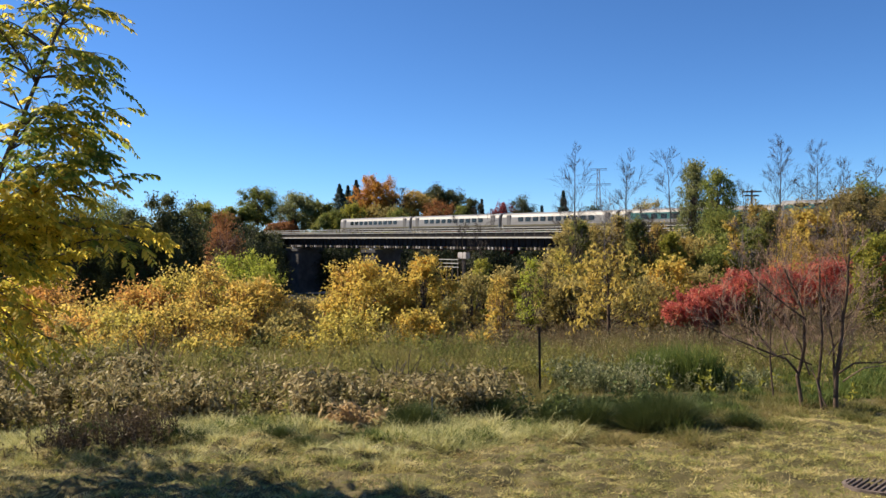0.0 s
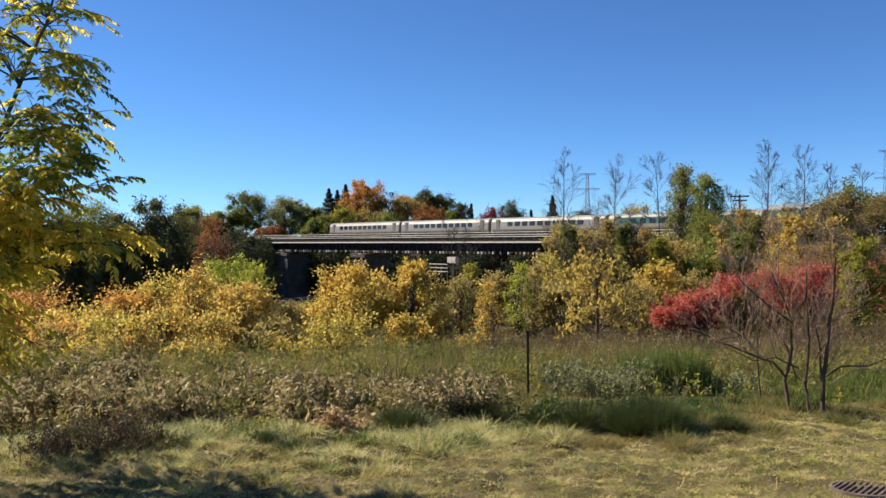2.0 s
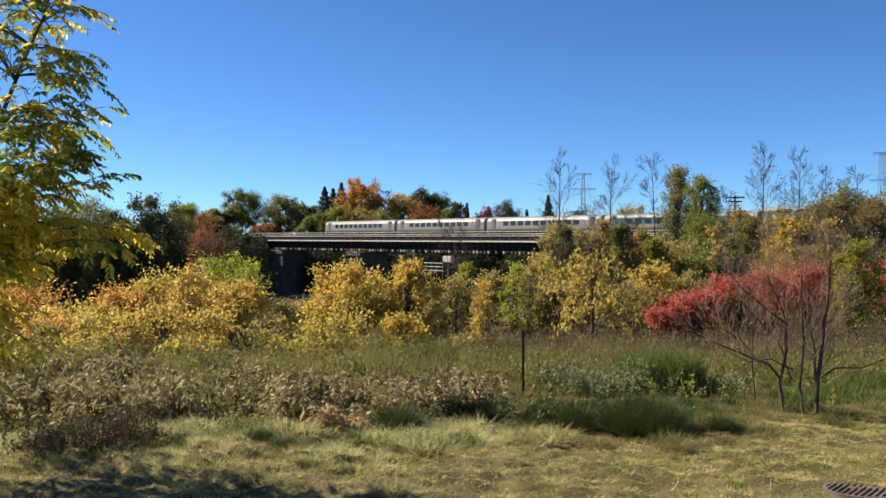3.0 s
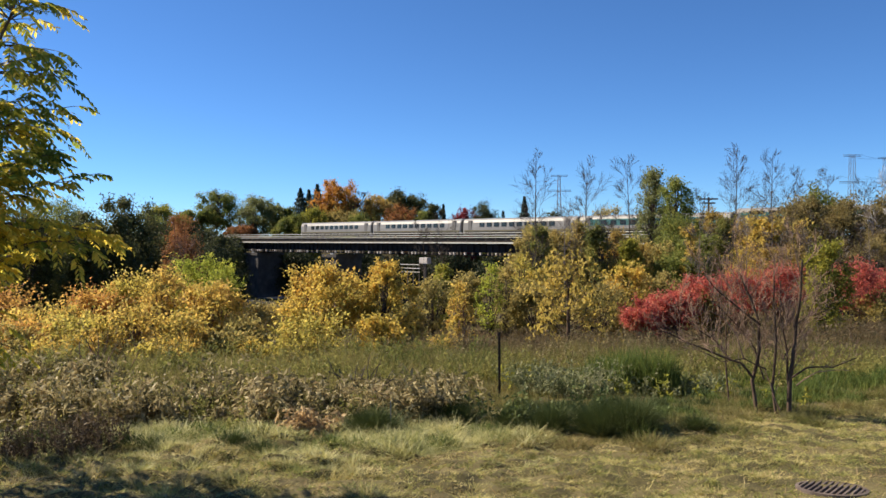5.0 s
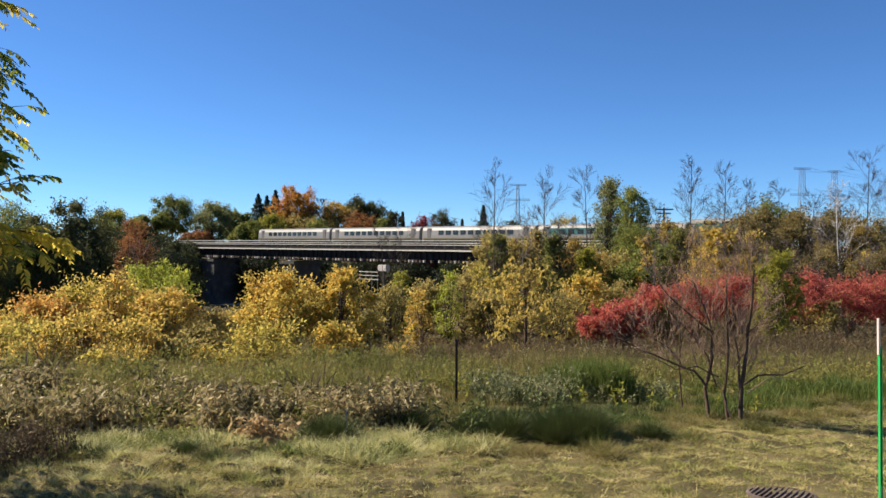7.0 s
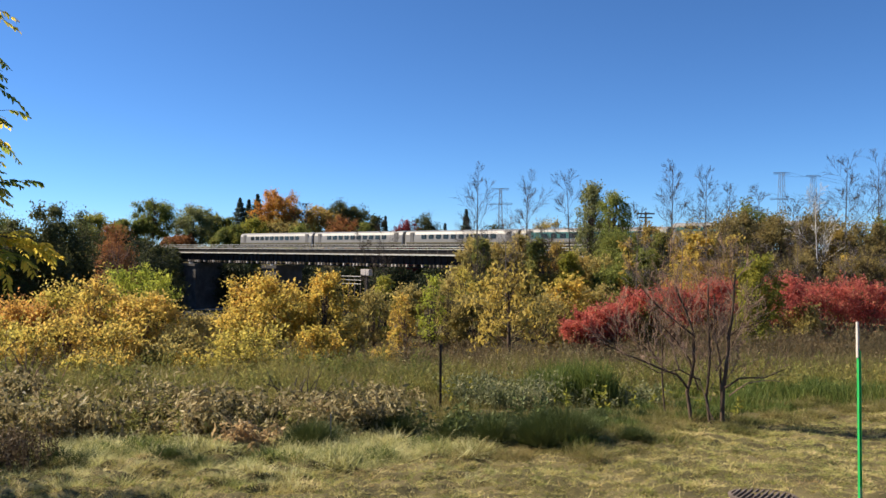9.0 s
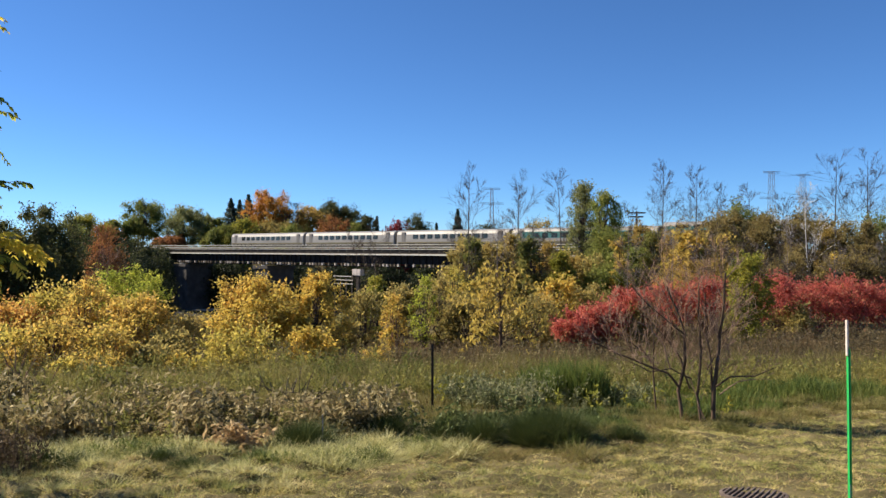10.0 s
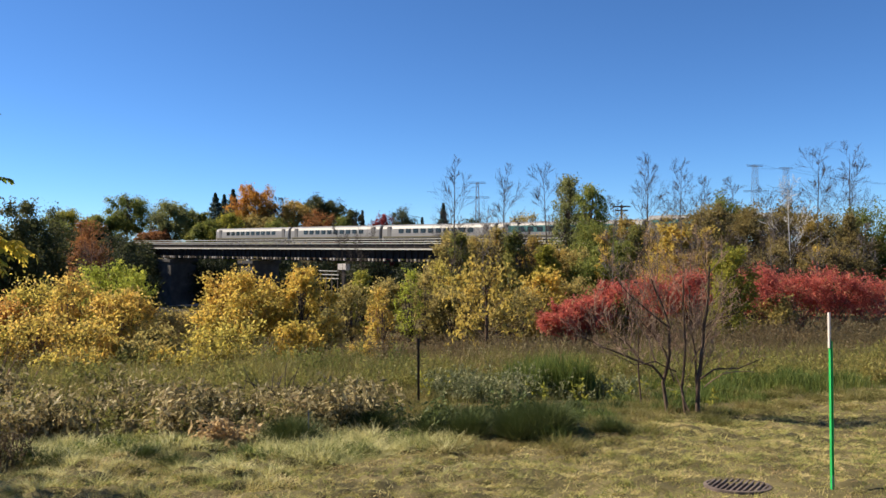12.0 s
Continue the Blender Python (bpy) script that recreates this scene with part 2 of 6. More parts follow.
def unit(v):
    return v / np.maximum(np.linalg.norm(v, axis=-1, keepdims=True), 1e-9)


def limbs(p0, p1, p2, r0, r1, segs=4, sides=5):
    """Tapered bent limbs, all in one: arrays of starts, bends, ends and radii."""
    p0, p1, p2 = (np.asarray(p, float).reshape(-1, 3) for p in (p0, p1, p2))
    n = len(p0)
    r0, r1 = np.broadcast_to(r0, n), np.broadcast_to(r1, n)
    t = np.linspace(0, 1, segs + 1)[None, :, None]
    c = (1 - t) ** 2 * p0[:, None] + 2 * t * (1 - t) * p1[:, None] + t * t * p2[:, None]
    tan = unit(np.gradient(c, axis=1))
    ref = np.where(np.abs(tan[..., 2:]) > 0.9, np.array([1.0, 0, 0]), np.array([0, 0, 1.0]))
    a = unit(np.cross(tan, ref))
    b = np.cross(tan, a)
    ang = np.arange(sides) / sides * 2 * np.pi
    rad = (r0[:, None] + (r1 - r0)[:, None] * t[0, :, 0][None])[..., None, None]
    v = c[:, :, None] + rad * (a[:, :, None] * np.cos(ang)[:, None] + b[:, :, None] * np.sin(ang)[:, None])
    idx = np.arange(n * (segs + 1) * sides).reshape(n, segs + 1, sides)
    q = np.stack([idx[:, :-1], np.roll(idx[:, :-1], -1, 2), np.roll(idx[:, 1:], -1, 2), idx[:, 1:]], -1).reshape(-1, 4)
    return v.reshape(-1, 3), q


def leaves(at, axis, size, slim=0.5, up=0.6, rng=RNG, plain=False, face=None):
    """Folded leaves of four corners (plain: three) at the given places along the given axes."""
    n = len(at)
    size = np.broadcast_to(size, n)[:, None] * rng.uniform(0.7, 1.3, (n, 1))
    axis = unit(axis)
    nor = rng.normal(size=(n, 3)) + np.array([0, 0, up])
    if face is not None:
        nor = nor + face
    side = unit(np.cross(axis, nor))
    nor = np.cross(side, axis)
    mid = at + axis * size * 0.45
    w = side * size * slim * 0.5
    if plain:
        tip = at + axis * size * 0.85
        return np.stack([at, tip + w * 1.2, tip - w * 1.2], 1).reshape(-1, 3), np.arange(n * 3).reshape(n, 3)
    f = nor * size * 0.1
    v = np.stack([at, mid + w + f, at + axis * size - f, mid - w + f], 1).reshape(-1, 3)
    return v, np.arange(n * 4).reshape(n, 4)


def blades(at, height, width, lean, rng=RNG, plain=False):
    """Grass blades of five corners (plain: three), bent over towards their own side."""
    n = len(at)
    h, w = np.broadcast_to(height, n)[:, None], np.broadcast_to(width, n)[:, None]
    ang = rng.uniform(0, 2 * np.pi, n)
    d = np.stack([np.cos(ang), np.sin(ang), np.zeros(n)], 1) * (np.broadcast_to(lean, n) * rng.uniform(0.3, 1.4, n))[:, None]
    ang2 = rng.uniform(0, 2 * np.pi, n)
    s = np.stack([np.cos(ang2), np.sin(ang2), np.zeros(n)], 1) * w * 0.5
    up = np.array([0, 0, 1.0])
    m = at + up * h * 0.6 + d * h * 0.3
    tip = at + up * h * np.maximum(0.25, 1 - 0.35 * np.linalg.norm(d, axis=1, keepdims=True)) + d * h
    if plain:
        return np.stack([at - s * 1.3, at + s * 1.3, tip], 1).reshape(-1, 3), np.arange(n * 3).reshape(n, 3)
    v = np.stack([at - s, at + s, m + s * 0.7, m - s * 0.7, tip], 1).reshape(-1, 3)
    i = np.arange(n)[:, None] * 5
    return v, i + np.array([0, 1, 2, 3]), i + np.array([3, 2, 4])


# ---- ground ----
TRACK = Matrix.Translation((-35, 185, 0)) @ pose(0, 0, 0, 0, 0, -45.2)   # x along the line, y to its far side
TA = math.radians(-45.2)
RAIL_Z = 1.45


def smooth(a, b, x):
    t = np.clip((x - a) / (b - a), 0, 1)
    return t * t * (3 - 2 * t)


def along(x, y):
    dx, dy = np.asarray(x) + 35.0, np.asarray(y) - 185.0
    return dx * math.cos(TA) + dy * math.sin(TA), -dx * math.sin(TA) + dy * math.cos(TA)


def hummocks(x, y):
    """Small humps and hollows of the mown tussocks, higher along the left of the lawn's edge."""
    a = np.sin(x * 7.1 + 2.1 * np.sin(y * 2.3)) * np.sin(y * 9.7 + 1.7 * np.sin(x * 3.1 + 1))
    b = np.sin(x * 13.3 - y * 6.1 + 1.3 * np.sin(x * 5.2)) * np.sin(y * 17.9 + x * 4.3)
    c = np.sin(x * 3.3 + y * 1.9 + 0.7) * np.sin(y * 4.4 - x * 1.3)
    high = 0.4 + 0.6 * smooth(2.5, -2.5, x) * smooth(6.8, 7.8, y)
    return (np.abs(a) * 0.085 - 0.03 + b * 0.022 + c * 0.06) * high * smooth(2.0, 5.0, np.hypot(x, y)) * smooth(0.35, 0.9, np.hypot(x - 3.36, y - 7.2))


def ground(x, y):
    """The lie of the land: lawn, meadow bank, river valley under the bridge, railway embankment."""
    x, y = np.asarray(x, float), np.asarray(y, float)
    near = np.interp(y, [-60, 0, 7.2, 10.5, 14, 26, 36, 60], [3, 0, -0.61, -0.9, -1.15, -2.25, -3.4, -5]) + 0.6 * smooth(18, 34, y) * smooth(6, 16, x)
    L, n = along(x, y)
    land = np.interp(L, [-400, -70, -38, -27, -20, 75, 100, 118, 400], [3, 1, 0.3, -12, -13.5, -13.5, -6.5, -3.2, -2.4])
    z = near + (land - near) * smooth(30, 48, y)
    z = z + np.sin(x * 0.9 + y * 0.5) * 0.05 + np.sin(x * 0.37 - y * 0.61 + 1) * 0.07 + hummocks(x, y) * smooth(60, 25, y)
    bank = RAIL_Z - 0.75 - np.maximum(0, np.abs(n - 2.2) - 4.5) / 1.7
    on = (L < -34) | (L > 96)
    return np.where(on, np.maximum(z, bank), z)


def gz(x, y):
    return float(ground(x, y))


def spread(lo, hi, step, reach, n):
    """Grid lines close together from lo to hi and ever further apart beyond."""
    mid = np.arange(lo, hi, step)
    out = step * np.cumsum((reach / step / 8.0) ** (np.arange(1, n + 1) / n))
    return np.concatenate([lo - out[::-1], mid, mid[-1] + out])


gx, gy = spread(-8.0, 9.5, 0.065, 2500, 58), spread(3.0, 13.5, 0.065, 2600, 58)
GX, GY = np.meshgrid(gx, gy)
GZ = ground(GX, GY) + RNG.normal(size=GX.shape) * 0.008 * ((np.abs(GX) < 8) & (GY > 3) & (GY < 13))
gi = np.arange(GX.size).reshape(GX.shape)
gq = np.stack([gi[:-1, :-1], gi[:-1, 1:], gi[1:, 1:], gi[1:, :-1]], -1).reshape(-1, 4)
tagged(piece("ground", mesh_from("ground", np.stack([GX, GY, GZ], -1), [gq]), SOIL, smooth=True),
       "grassy soil falling from lawn to meadow and river valley", "ground", kind="structure")


# ---- plants: builders ----
def tree(name, label, category, x, y, width, top, leaf, size, clusters, per, low=0.25, shape="round", bark=None, group="", stems=1, slim=0.55, droop=0.3, sink=0.0, feather=0.46):
    """A tree or shrub: stem or stems, limbs to every clump, and a crown of many single leaves in uneven clumps with gaps."""
    rng = np.random.default_rng(int(abs(x) * 131 + abs(y) * 17 + clusters))
    bz = gz(x, y) - sink
    h = top - bz
    root = empty(name, Matrix.Translation((x, y, bz)), label, category, group)
    k = clusters
    if y > 130 and shape == "round":
        k, per, feather = int(clusters * 1.5), int(per * 0.8), 0.55
    elif y > 52 and x < -25:
        feather = 0.62
    f = (np.arange(k) + rng.uniform(0, 1, k)) / k
    ang = rng.uniform(0, 2 * np.pi, k)
    if shape == "spire":
        f = f ** 1.3
        rad = (1 - f) * (0.55 + 0.45 * rng.uniform(0, 1, k)) * width / 2
        cz = h * (low + (1 - low) * f * 0.98)
    elif shape == "column":
        prof = np.sin(np.pi * np.clip(f * 0.9 + 0.08, 0, 1)) ** 0.6
        rad = prof * np.sqrt(rng.uniform(0.05, 1, k)) * width / 2
        cz = h * (low + (1 - low) * f)
    else:
        cosp = rng.uniform(-0.9, 1, k)
        r = rng.uniform(0.25, 1, k) ** 0.5 * rng.uniform(0.8, 1.08, k)
        rad = np.sqrt(1 - np.minimum(cosp, 1) ** 2) * r * width / 2
        cz = h * ((low + 1) / 2 + cosp * r * (1 - low) / 2)
    c = np.stack([np.cos(ang) * rad, np.sin(ang) * rad, cz], 1)
    cr = feather * (width * width * h * (1 - low) / k) ** (1 / 3) * (0.75 if shape == "spire" else 1.0)
    cr = cr * rng.uniform(0.6, 1.25, k)
    if shape == "spire":
        cr = np.maximum(cr * (1.15 - f), 0.12)
    c[:, 2] = np.minimum(c[:, 2], h - cr * 0.95)
    # wood
    girth = 0.012 * h + 0.012
    if stems == 1:
        bend = rng.normal(size=3) * np.array([0.05, 0.05, 0]) * h
        tip = np.array([0, 0, h * (0.96 if shape == "spire" else 0.8)]) + bend * 0.5
        tv, tq = limbs([[0, 0, -0.2]], [np.array([0, 0, h * 0.4]) + bend], [tip], girth * 1.3, girth * 0.2, 8, 8)
        piece("trunk", mesh_from("trunk", tv, [tq]), bark or BARK, root, smooth=True)
        s = np.clip(cz / h * rng.uniform(0.45, 0.85, k), 0.08, 0.9)[:, None]
        st = (1 - s) ** 2 * np.array([0, 0, -0.2]) + 2 * s * (1 - s) * (np.array([0, 0, h * 0.4]) + bend) + s * s * tip
        md = st * 0.45 + c * 0.55 + np.array([0, 0, 0.06]) * h
    else:
        st = rng.normal(size=(k, 3)) * np.array([0.05, 0.05, 0]) * width
        md = st * 0.5 + c * 0.5 + np.array([0, 0, 0.1]) * h
    lv, lq = limbs(st, md, c, girth * (0.3 if stems == 1 else 0.5), girth * 0.1, 4, 4)
    piece("branchwork", mesh_from("branchwork", lv, [lq]), bark or BARK, root, smooth=True)
    # crown: leafy sprigs round every limb's end
    sp = 6
    i = np.repeat(np.arange(k), sp)
    out = unit(c - np.array([0, 0, h * 0.35]))[i]
    full = y > 130 or (y > 52 and x < -25)
    way = unit(out * 0.8 + rng.normal(size=(k * sp, 3)) * 0.6 + np.array([0, 0, 0.05 if full else 0.4]))
    ln = (cr[i] * rng.uniform(0.6, 1.2 if full else 1.8, k * sp))[:, None]
    s0 = c[i] - out * cr[i, None] * 0.3 + rng.normal(size=(k * sp, 3)) * cr[i, None] * 0.25
    s2 = s0 + way * ln
    s2[:, 2] -= droop * 0.35 * ln[:, 0]
    s1 = (s0 + s2) / 2 + np.array([0, 0, 0.12]) * ln
    if y < 58 and shape != "spire":
        lv, lq = limbs(s0, s1, s2, girth * 0.1, girth * 0.03, 2, 3)
        tagged(piece("twigwork", mesh_from("twigwork", lv, [lq]), bark or BARK, root, smooth=True), kind="stuff")
    n = max(1, per // sp)
    j = np.repeat(np.arange(k * sp), n)
    t = rng.uniform(0.0, 1.05, (k * sp * n, 1))
    at = (1 - t) ** 2 * s0[j] + 2 * t * (1 - t) * s1[j] + t * t * s2[j] + rng.normal(size=(k * sp * n, 3)) * ln[j] * (0.28 if full else 0.17)
    if shape == "spire":
        ff = rng.uniform(0, 1, len(at)) ** 1.4
        lay = 0.4 + 0.6 * ((ff * 11.0) % 1.0)
        rr = (1 - ff) * lay * np.sqrt(rng.uniform(0.15, 1, len(at))) * width / 2
        aa = rng.uniform(0, 2 * np.pi, len(at))
        at = np.stack([np.cos(aa) * rr, np.sin(aa) * rr, h * (low + (1 - low) * ff) - rr * 0.25], 1)
    at = at[at[:, 2] > 0.02]
    ax = rng.normal(size=at.shape) + unit(at - np.array([0, 0, h * 0.4])) * 0.7 - np.array([0, 0, droop])
    face = unit(at - np.array([0, 0, h * 0.45])) * 2.2 if full else None
    vv, vq = leaves(at, ax, size, slim, rng=rng, plain=y > 30, face=face)
    me = mesh_from("crown", vv, [vq])
    me.materials.append(LEAF[leaf])
    piece("crown", me, LEAF[leaf], root)
    return root


def grow(start, way, length, radius, level, rng, out, up=0.25, fan=0.55, kids=5):
    """Bare wood: a limb that forks into thinner ones."""
    way = way / np.linalg.norm(way)
    end = start + way * length + np.array([0, 0, up * 0.25 * length])
    mid = start + way * length * 0.5 + rng.normal(size=3) * length * 0.05
    out.append((start, mid, end, radius, radius * (0.45 if level else 0.15)))
    if level == 0:
        return
    for j in range(kids):
        t = 0.3 + 0.7 * (j + rng.uniform(0, 0.8)) / kids
        t = min(t, 1.0)
        p = (1 - t) ** 2 * start + 2 * t * (1 - t) * mid + t * t * end
        side = rng.normal(size=3)
        side -= way * (side @ way)
        side /= np.linalg.norm(side)
        w = way + side * rng.uniform(0.5, 1.3) * fan * 1.5 + np.array([0, 0, up])
        grow(p, w, length * rng.uniform(0.4, 0.7) * (1.15 - 0.5 * t), radius * (0.6 - 0.25 * t), level - 1, rng, out, up, fan, kids)


def bare_tree(name, label, x, y, top, seed, bark, fan=0.6, branches=17, group="bare trees", girth=0.0085, stems=1, sink=0.0):
    rng = np.random.default_rng(seed)
    bz = gz(x, y) - sink
    h = top - bz
    root = empty(name, Matrix.Translation((x, y, bz)), label, "tree", group)
    for s in range(stems):
        a = rng.uniform(0, 6.28)
        lean = np.array([math.cos(a), math.sin(a), 0]) * h * rng.uniform(0.02, 0.06)
        foot, head = np.array([0, 0, -0.2]), lean + np.array([0, 0, h])
        out = [(foot, (foot + head) / 2 + lean * rng.uniform(-0.5, 0.5), head, h * girth, h * girth * 0.12)]
        for b in range(branches):
            t = 0.34 + 0.62 * (b + rng.uniform(0, 1.2)) / branches
            t = min(t, 0.97)
            p = (1 - t) ** 2 * foot + 2 * t * (1 - t) * out[0][1] + t * t * head
            a += 2.4 + rng.uniform(-0.9, 0.9)
            lift = rng.uniform(0.7, 1.5) * fan
            w = np.array([math.cos(a) * lift, math.sin(a) * lift, 1.0])
            grow(p, w, h * rng.uniform(0.13, 0.42) * (1.2 - 0.85 * t), h * girth * (0.36 - 0.26 * t), 2, rng, out, 0.08, 0.55, 7)
        p0, p1, p2, r0, r1 = (np.array(q) for q in zip(*out))
        v, q = limbs(p0[:1], p1[:1], p2[:1], r0[:1], r1[:1], 8, 8)
        piece("trunk", mesh_from("trunk", v, [q]), bark, root, smooth=True)
        v, q = limbs(p0[1:], p1[1:], p2[1:], np.maximum(r0[1:] * 0.8, y * 0.00015), np.maximum(r1[1:] * 0.6, y * 0.00006), 2, 3)
        piece("branchwork", mesh_from("branchwork", v, [q]), bark, root, smooth=True)["kind"] = "stuff"
    return root


def yellow_sapling():
    """A young tree with a dark trunk, bare level limbs low down and large hanging leaves in bunches above."""
    rng = np.random.default_rng(31)
    x, y = 3.82, 27.0
    z0 = gz(x, y)
    h = 0.95 - z0
    root = empty("young_tree", Matrix.Translation((x, y, z0)), "young tree with large yellow leaves and dark trunk", "tree", "autumn shrubs along the meadow")
    foot, mid, head = np.array([0, 0, -0.2]), np.array([0.08, 0, h * 0.5]), np.array([-0.05, 0, h * 0.92])
    v, q = limbs([foot], [mid], [head], 0.075, 0.018, 8, 8)
    piece("trunk", mesh_from("trunk", v, [q]), BARK_BROWN, root, smooth=True)
    wood, at, ax = [], [], []
    for i in range(34):
        low = i < 5
        t = (0.05 + 0.03 * i) if low else 0.2 + 0.78 * (i - 5) / 28
        p = (1 - t) ** 2 * foot + 2 * t * (1 - t) * mid + t * t * head
        a = i * 2.4 + rng.uniform(-0.4, 0.4)
        ln = rng.uniform(1.4, 2.0) if low else (2.0 - 1.5 * t) * rng.uniform(0.7, 1.1)
        e = p + np.array([math.cos(a) * ln, math.sin(a) * ln, ln * (0.12 if low else 0.45)])
        m = (p + e) / 2 + np.array([0, 0, -0.05 if low else 0.08])
        wood.append((p, m, e, 0.022 - 0.012 * t, 0.005))
        for j in range(4 if low else 7):
            u = 0.3 + 0.7 * rng.uniform()
            c = (1 - u) ** 2 * p + 2 * u * (1 - u) * m + u * u * e
            w = (e - p) / ln * 0.5 + rng.normal(size=3) * 0.6
            tip = c + w * rng.uniform(0.2, 0.45)
            wood.append((c, (c + tip) / 2, tip, 0.006, 0.003))
            n = (4 if rng.uniform() < 0.35 else 0) if low else rng.integers(2, 10)
            at.append(tip + rng.normal(size=(n, 3)) * np.array([0.1, 0.1, 0.1]))
            ax.append(rng.normal(size=(n, 3)) * 0.6 + np.array([0, 0, -0.9]))
    p0, p1, p2, r0, r1 = (np.array(k) for k in zip(*wood))
    v, q = limbs(p0, p1, p2, r0, r1, 3, 5)
    piece("branchwork", mesh_from("branchwork", v, [q]), BARK_BROWN, root, smooth=True)
    at, ax = np.concatenate(at), np.concatenate(ax)
    v, q = leaves(at, ax, 0.17, 0.5, rng=rng)
    piece("crown", mesh_from("crown", v, [q]), LEAF["bright_yellow"], root)


# ---- bridge ----
BR0, BR1 = -35.0, 97.0
bridge = empty("railway_bridge", TRACK, "dark steel girder railway bridge with pale handrails", "bridge")
part("deck", boxed(BR0, BR1, -1.0, 6.2, 0.55, 1.05), STEEL_DARK, bridge)
part("walkway", boxed(BR0, BR1, -1.7, -1.004, 0.6, 0.78), TIMBER, bridge, "weathered timber walkway")
part("edge_beam", boxed(BR0, BR1, -1.8, -1.704, 0.4, 0.62, bevel=0.02), RAIL_PAINT, bridge, "pale edge beam")
for n in (-0.6, 4.9):
    bm = boxed(BR0, BR1, n, n + 0.06, -1.1, 0.546)
    box(bm, BR0, BR1, n - 0.22, n + 0.28, -1.2, -1.104)
    part("girder", bm, STEEL_DARK, bridge, "black plate girder")
stiff = boxed(-0.06, 0.06, -0.2, -0.004, -1.09, 0.5)
stiff_me = bpy.data.meshes.new("stiffener")
stiff.to_mesh(stiff_me)
stiff.free()
for i in range(int((BR1 - BR0) / 1.5)):
    ob = piece("stiffener", stiff_me, STEEL_DARK, bridge)
    ob.location = (BR0 + 0.7 + i * 1.5, -0.6, 0)
brackets = []
for mat in (TIMBER, CONCRETE_PALE):
    brk = boxed(-0.16, 0.16, -0.62, -0.2, -1.66, -1.204)
    me = bpy.data.meshes.new("bracket")
    brk.to_mesh(me)
    brk.free()
    brackets.append((me, mat))
for i in range(int((BR1 - BR0) / 0.95)):
    if math.sin(i * 2.9) + math.sin(i * 0.61) > 0.9:
        continue
    ob = piece("bracket", *brackets[int(math.sin(i * 1.7) + 0.4 * math.sin(i * 0.37) > 0.35)], bridge)
    ob.location = (BR0 + 0.5 + i * 0.95, -0.5, 0)
part("lower_flange", boxed(BR0, BR1, -0.2, 5.2, -1.82, -1.624), STEEL_DARK, bridge)
tie_me = bpy.data.meshes.new("tie")
bm = boxed(-0.13, 0.13, 0.2, 3.0, 1.054, 1.25)
bm.to_mesh(tie_me)
bm.free()
for i in range(190):
    ob = piece("tie", tie_me, TIMBER, bridge)
    ob.location = (BR0 + 0.3 + i * 0.62, 0, 0)
for n in (0.85, 2.3):
    bm = boxed(-60, 190, n - 0.035, n + 0.035, 1.25, RAIL_Z, bevel=0.012)
    part("running_rail", bm, IRON, bridge, "rusty steel running rail")
part("parapet_plate", boxed(BR0, BR1, -1.16, -1.06, 0.784, 1.42), STEEL_DARK, bridge, "black parapet plate")
for z in (1.5, 1.86, 2.3):
    part("handrail", boxed(BR0, BR1, -1.79, -1.71, z - 0.06, z + 0.06, bevel=0.02), RAIL_PAINT, bridge, "pale steel handrail")
post_me = bpy.data.meshes.new("rail_post")
bm = boxed(-0.03, 0.03, -1.75, -1.69, 0.62, 2.34)
bm.to_mesh(post_me)
bm.free()
for i in range(56):
    ob = piece("rail_post", post_me, TIMBER, bridge)
    ob.location = (BR0 + 0.6 + i * 2.35, 0, 0)


def pier(L, width, z1, z0, mat, label):
    ob = empty("bridge_pier", TRACK @ Matrix.Translation((L, 2.2, z0)), label, "pier", "bridge piers")
    hgt = z1 - z0
    bm = boxed(-width / 2, width / 2, -3.4, 3.4, -0.5, hgt - 0.7, bevel=0.15)
    part("shaft", bm, mat, ob)
    part("cap", boxed(-width / 2 - 0.25, width / 2 + 0.25, -3.8, 3.8, hgt - 0.696, hgt, bevel=0.08), mat, ob)
    for n in (-2.8, 2.7):
        part("bearing", boxed(-0.5, 0.5, n - 0.3, n + 0.3, hgt + 0.002, hgt + 0.25, bevel=0.04), RAIL_PAINT, ob, "pale steel bearing")
    part("footing", boxed(-width / 2 - 1.2, width / 2 + 1.2, -4.6, 4.6, -1.2, 0.3, bevel=0.1), CONCRETE_PALE, ob, "pale concrete footing")
    return ob


# the piers' shade is partly in their dark concrete colour
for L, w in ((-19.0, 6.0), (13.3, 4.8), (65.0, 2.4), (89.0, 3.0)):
    pier(L, w, -2.08, -13.3, CONCRETE, "weathered grey concrete bridge pier in the valley, shade put into its colour")
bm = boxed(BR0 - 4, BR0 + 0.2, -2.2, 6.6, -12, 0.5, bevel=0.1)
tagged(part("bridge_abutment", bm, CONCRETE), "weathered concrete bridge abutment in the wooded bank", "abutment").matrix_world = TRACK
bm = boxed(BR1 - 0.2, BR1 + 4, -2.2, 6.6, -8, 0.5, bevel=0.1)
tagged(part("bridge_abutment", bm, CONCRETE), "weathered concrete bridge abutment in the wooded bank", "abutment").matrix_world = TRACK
buttress = boxed(45.2, 45.8, -3.3, -2.9, -14, -3.404)
tagged(part("concrete_post", buttress, CONCRETE), "concrete post under the bridge, shade put into its dark grey", "post").matrix_world = TRACK
bm = boxed(44.3, 46.7, -3.6, -2.6, -3.4, -2.2, bevel=0.1)
tagged(part("concrete_block", bm, CONCRETE_PALE), "pale concrete block on a post beside the bridge", "block").matrix_world = TRACK
fence = empty("guard_fence", TRACK, "pale guard fence on the river bank below the bridge", "fence")
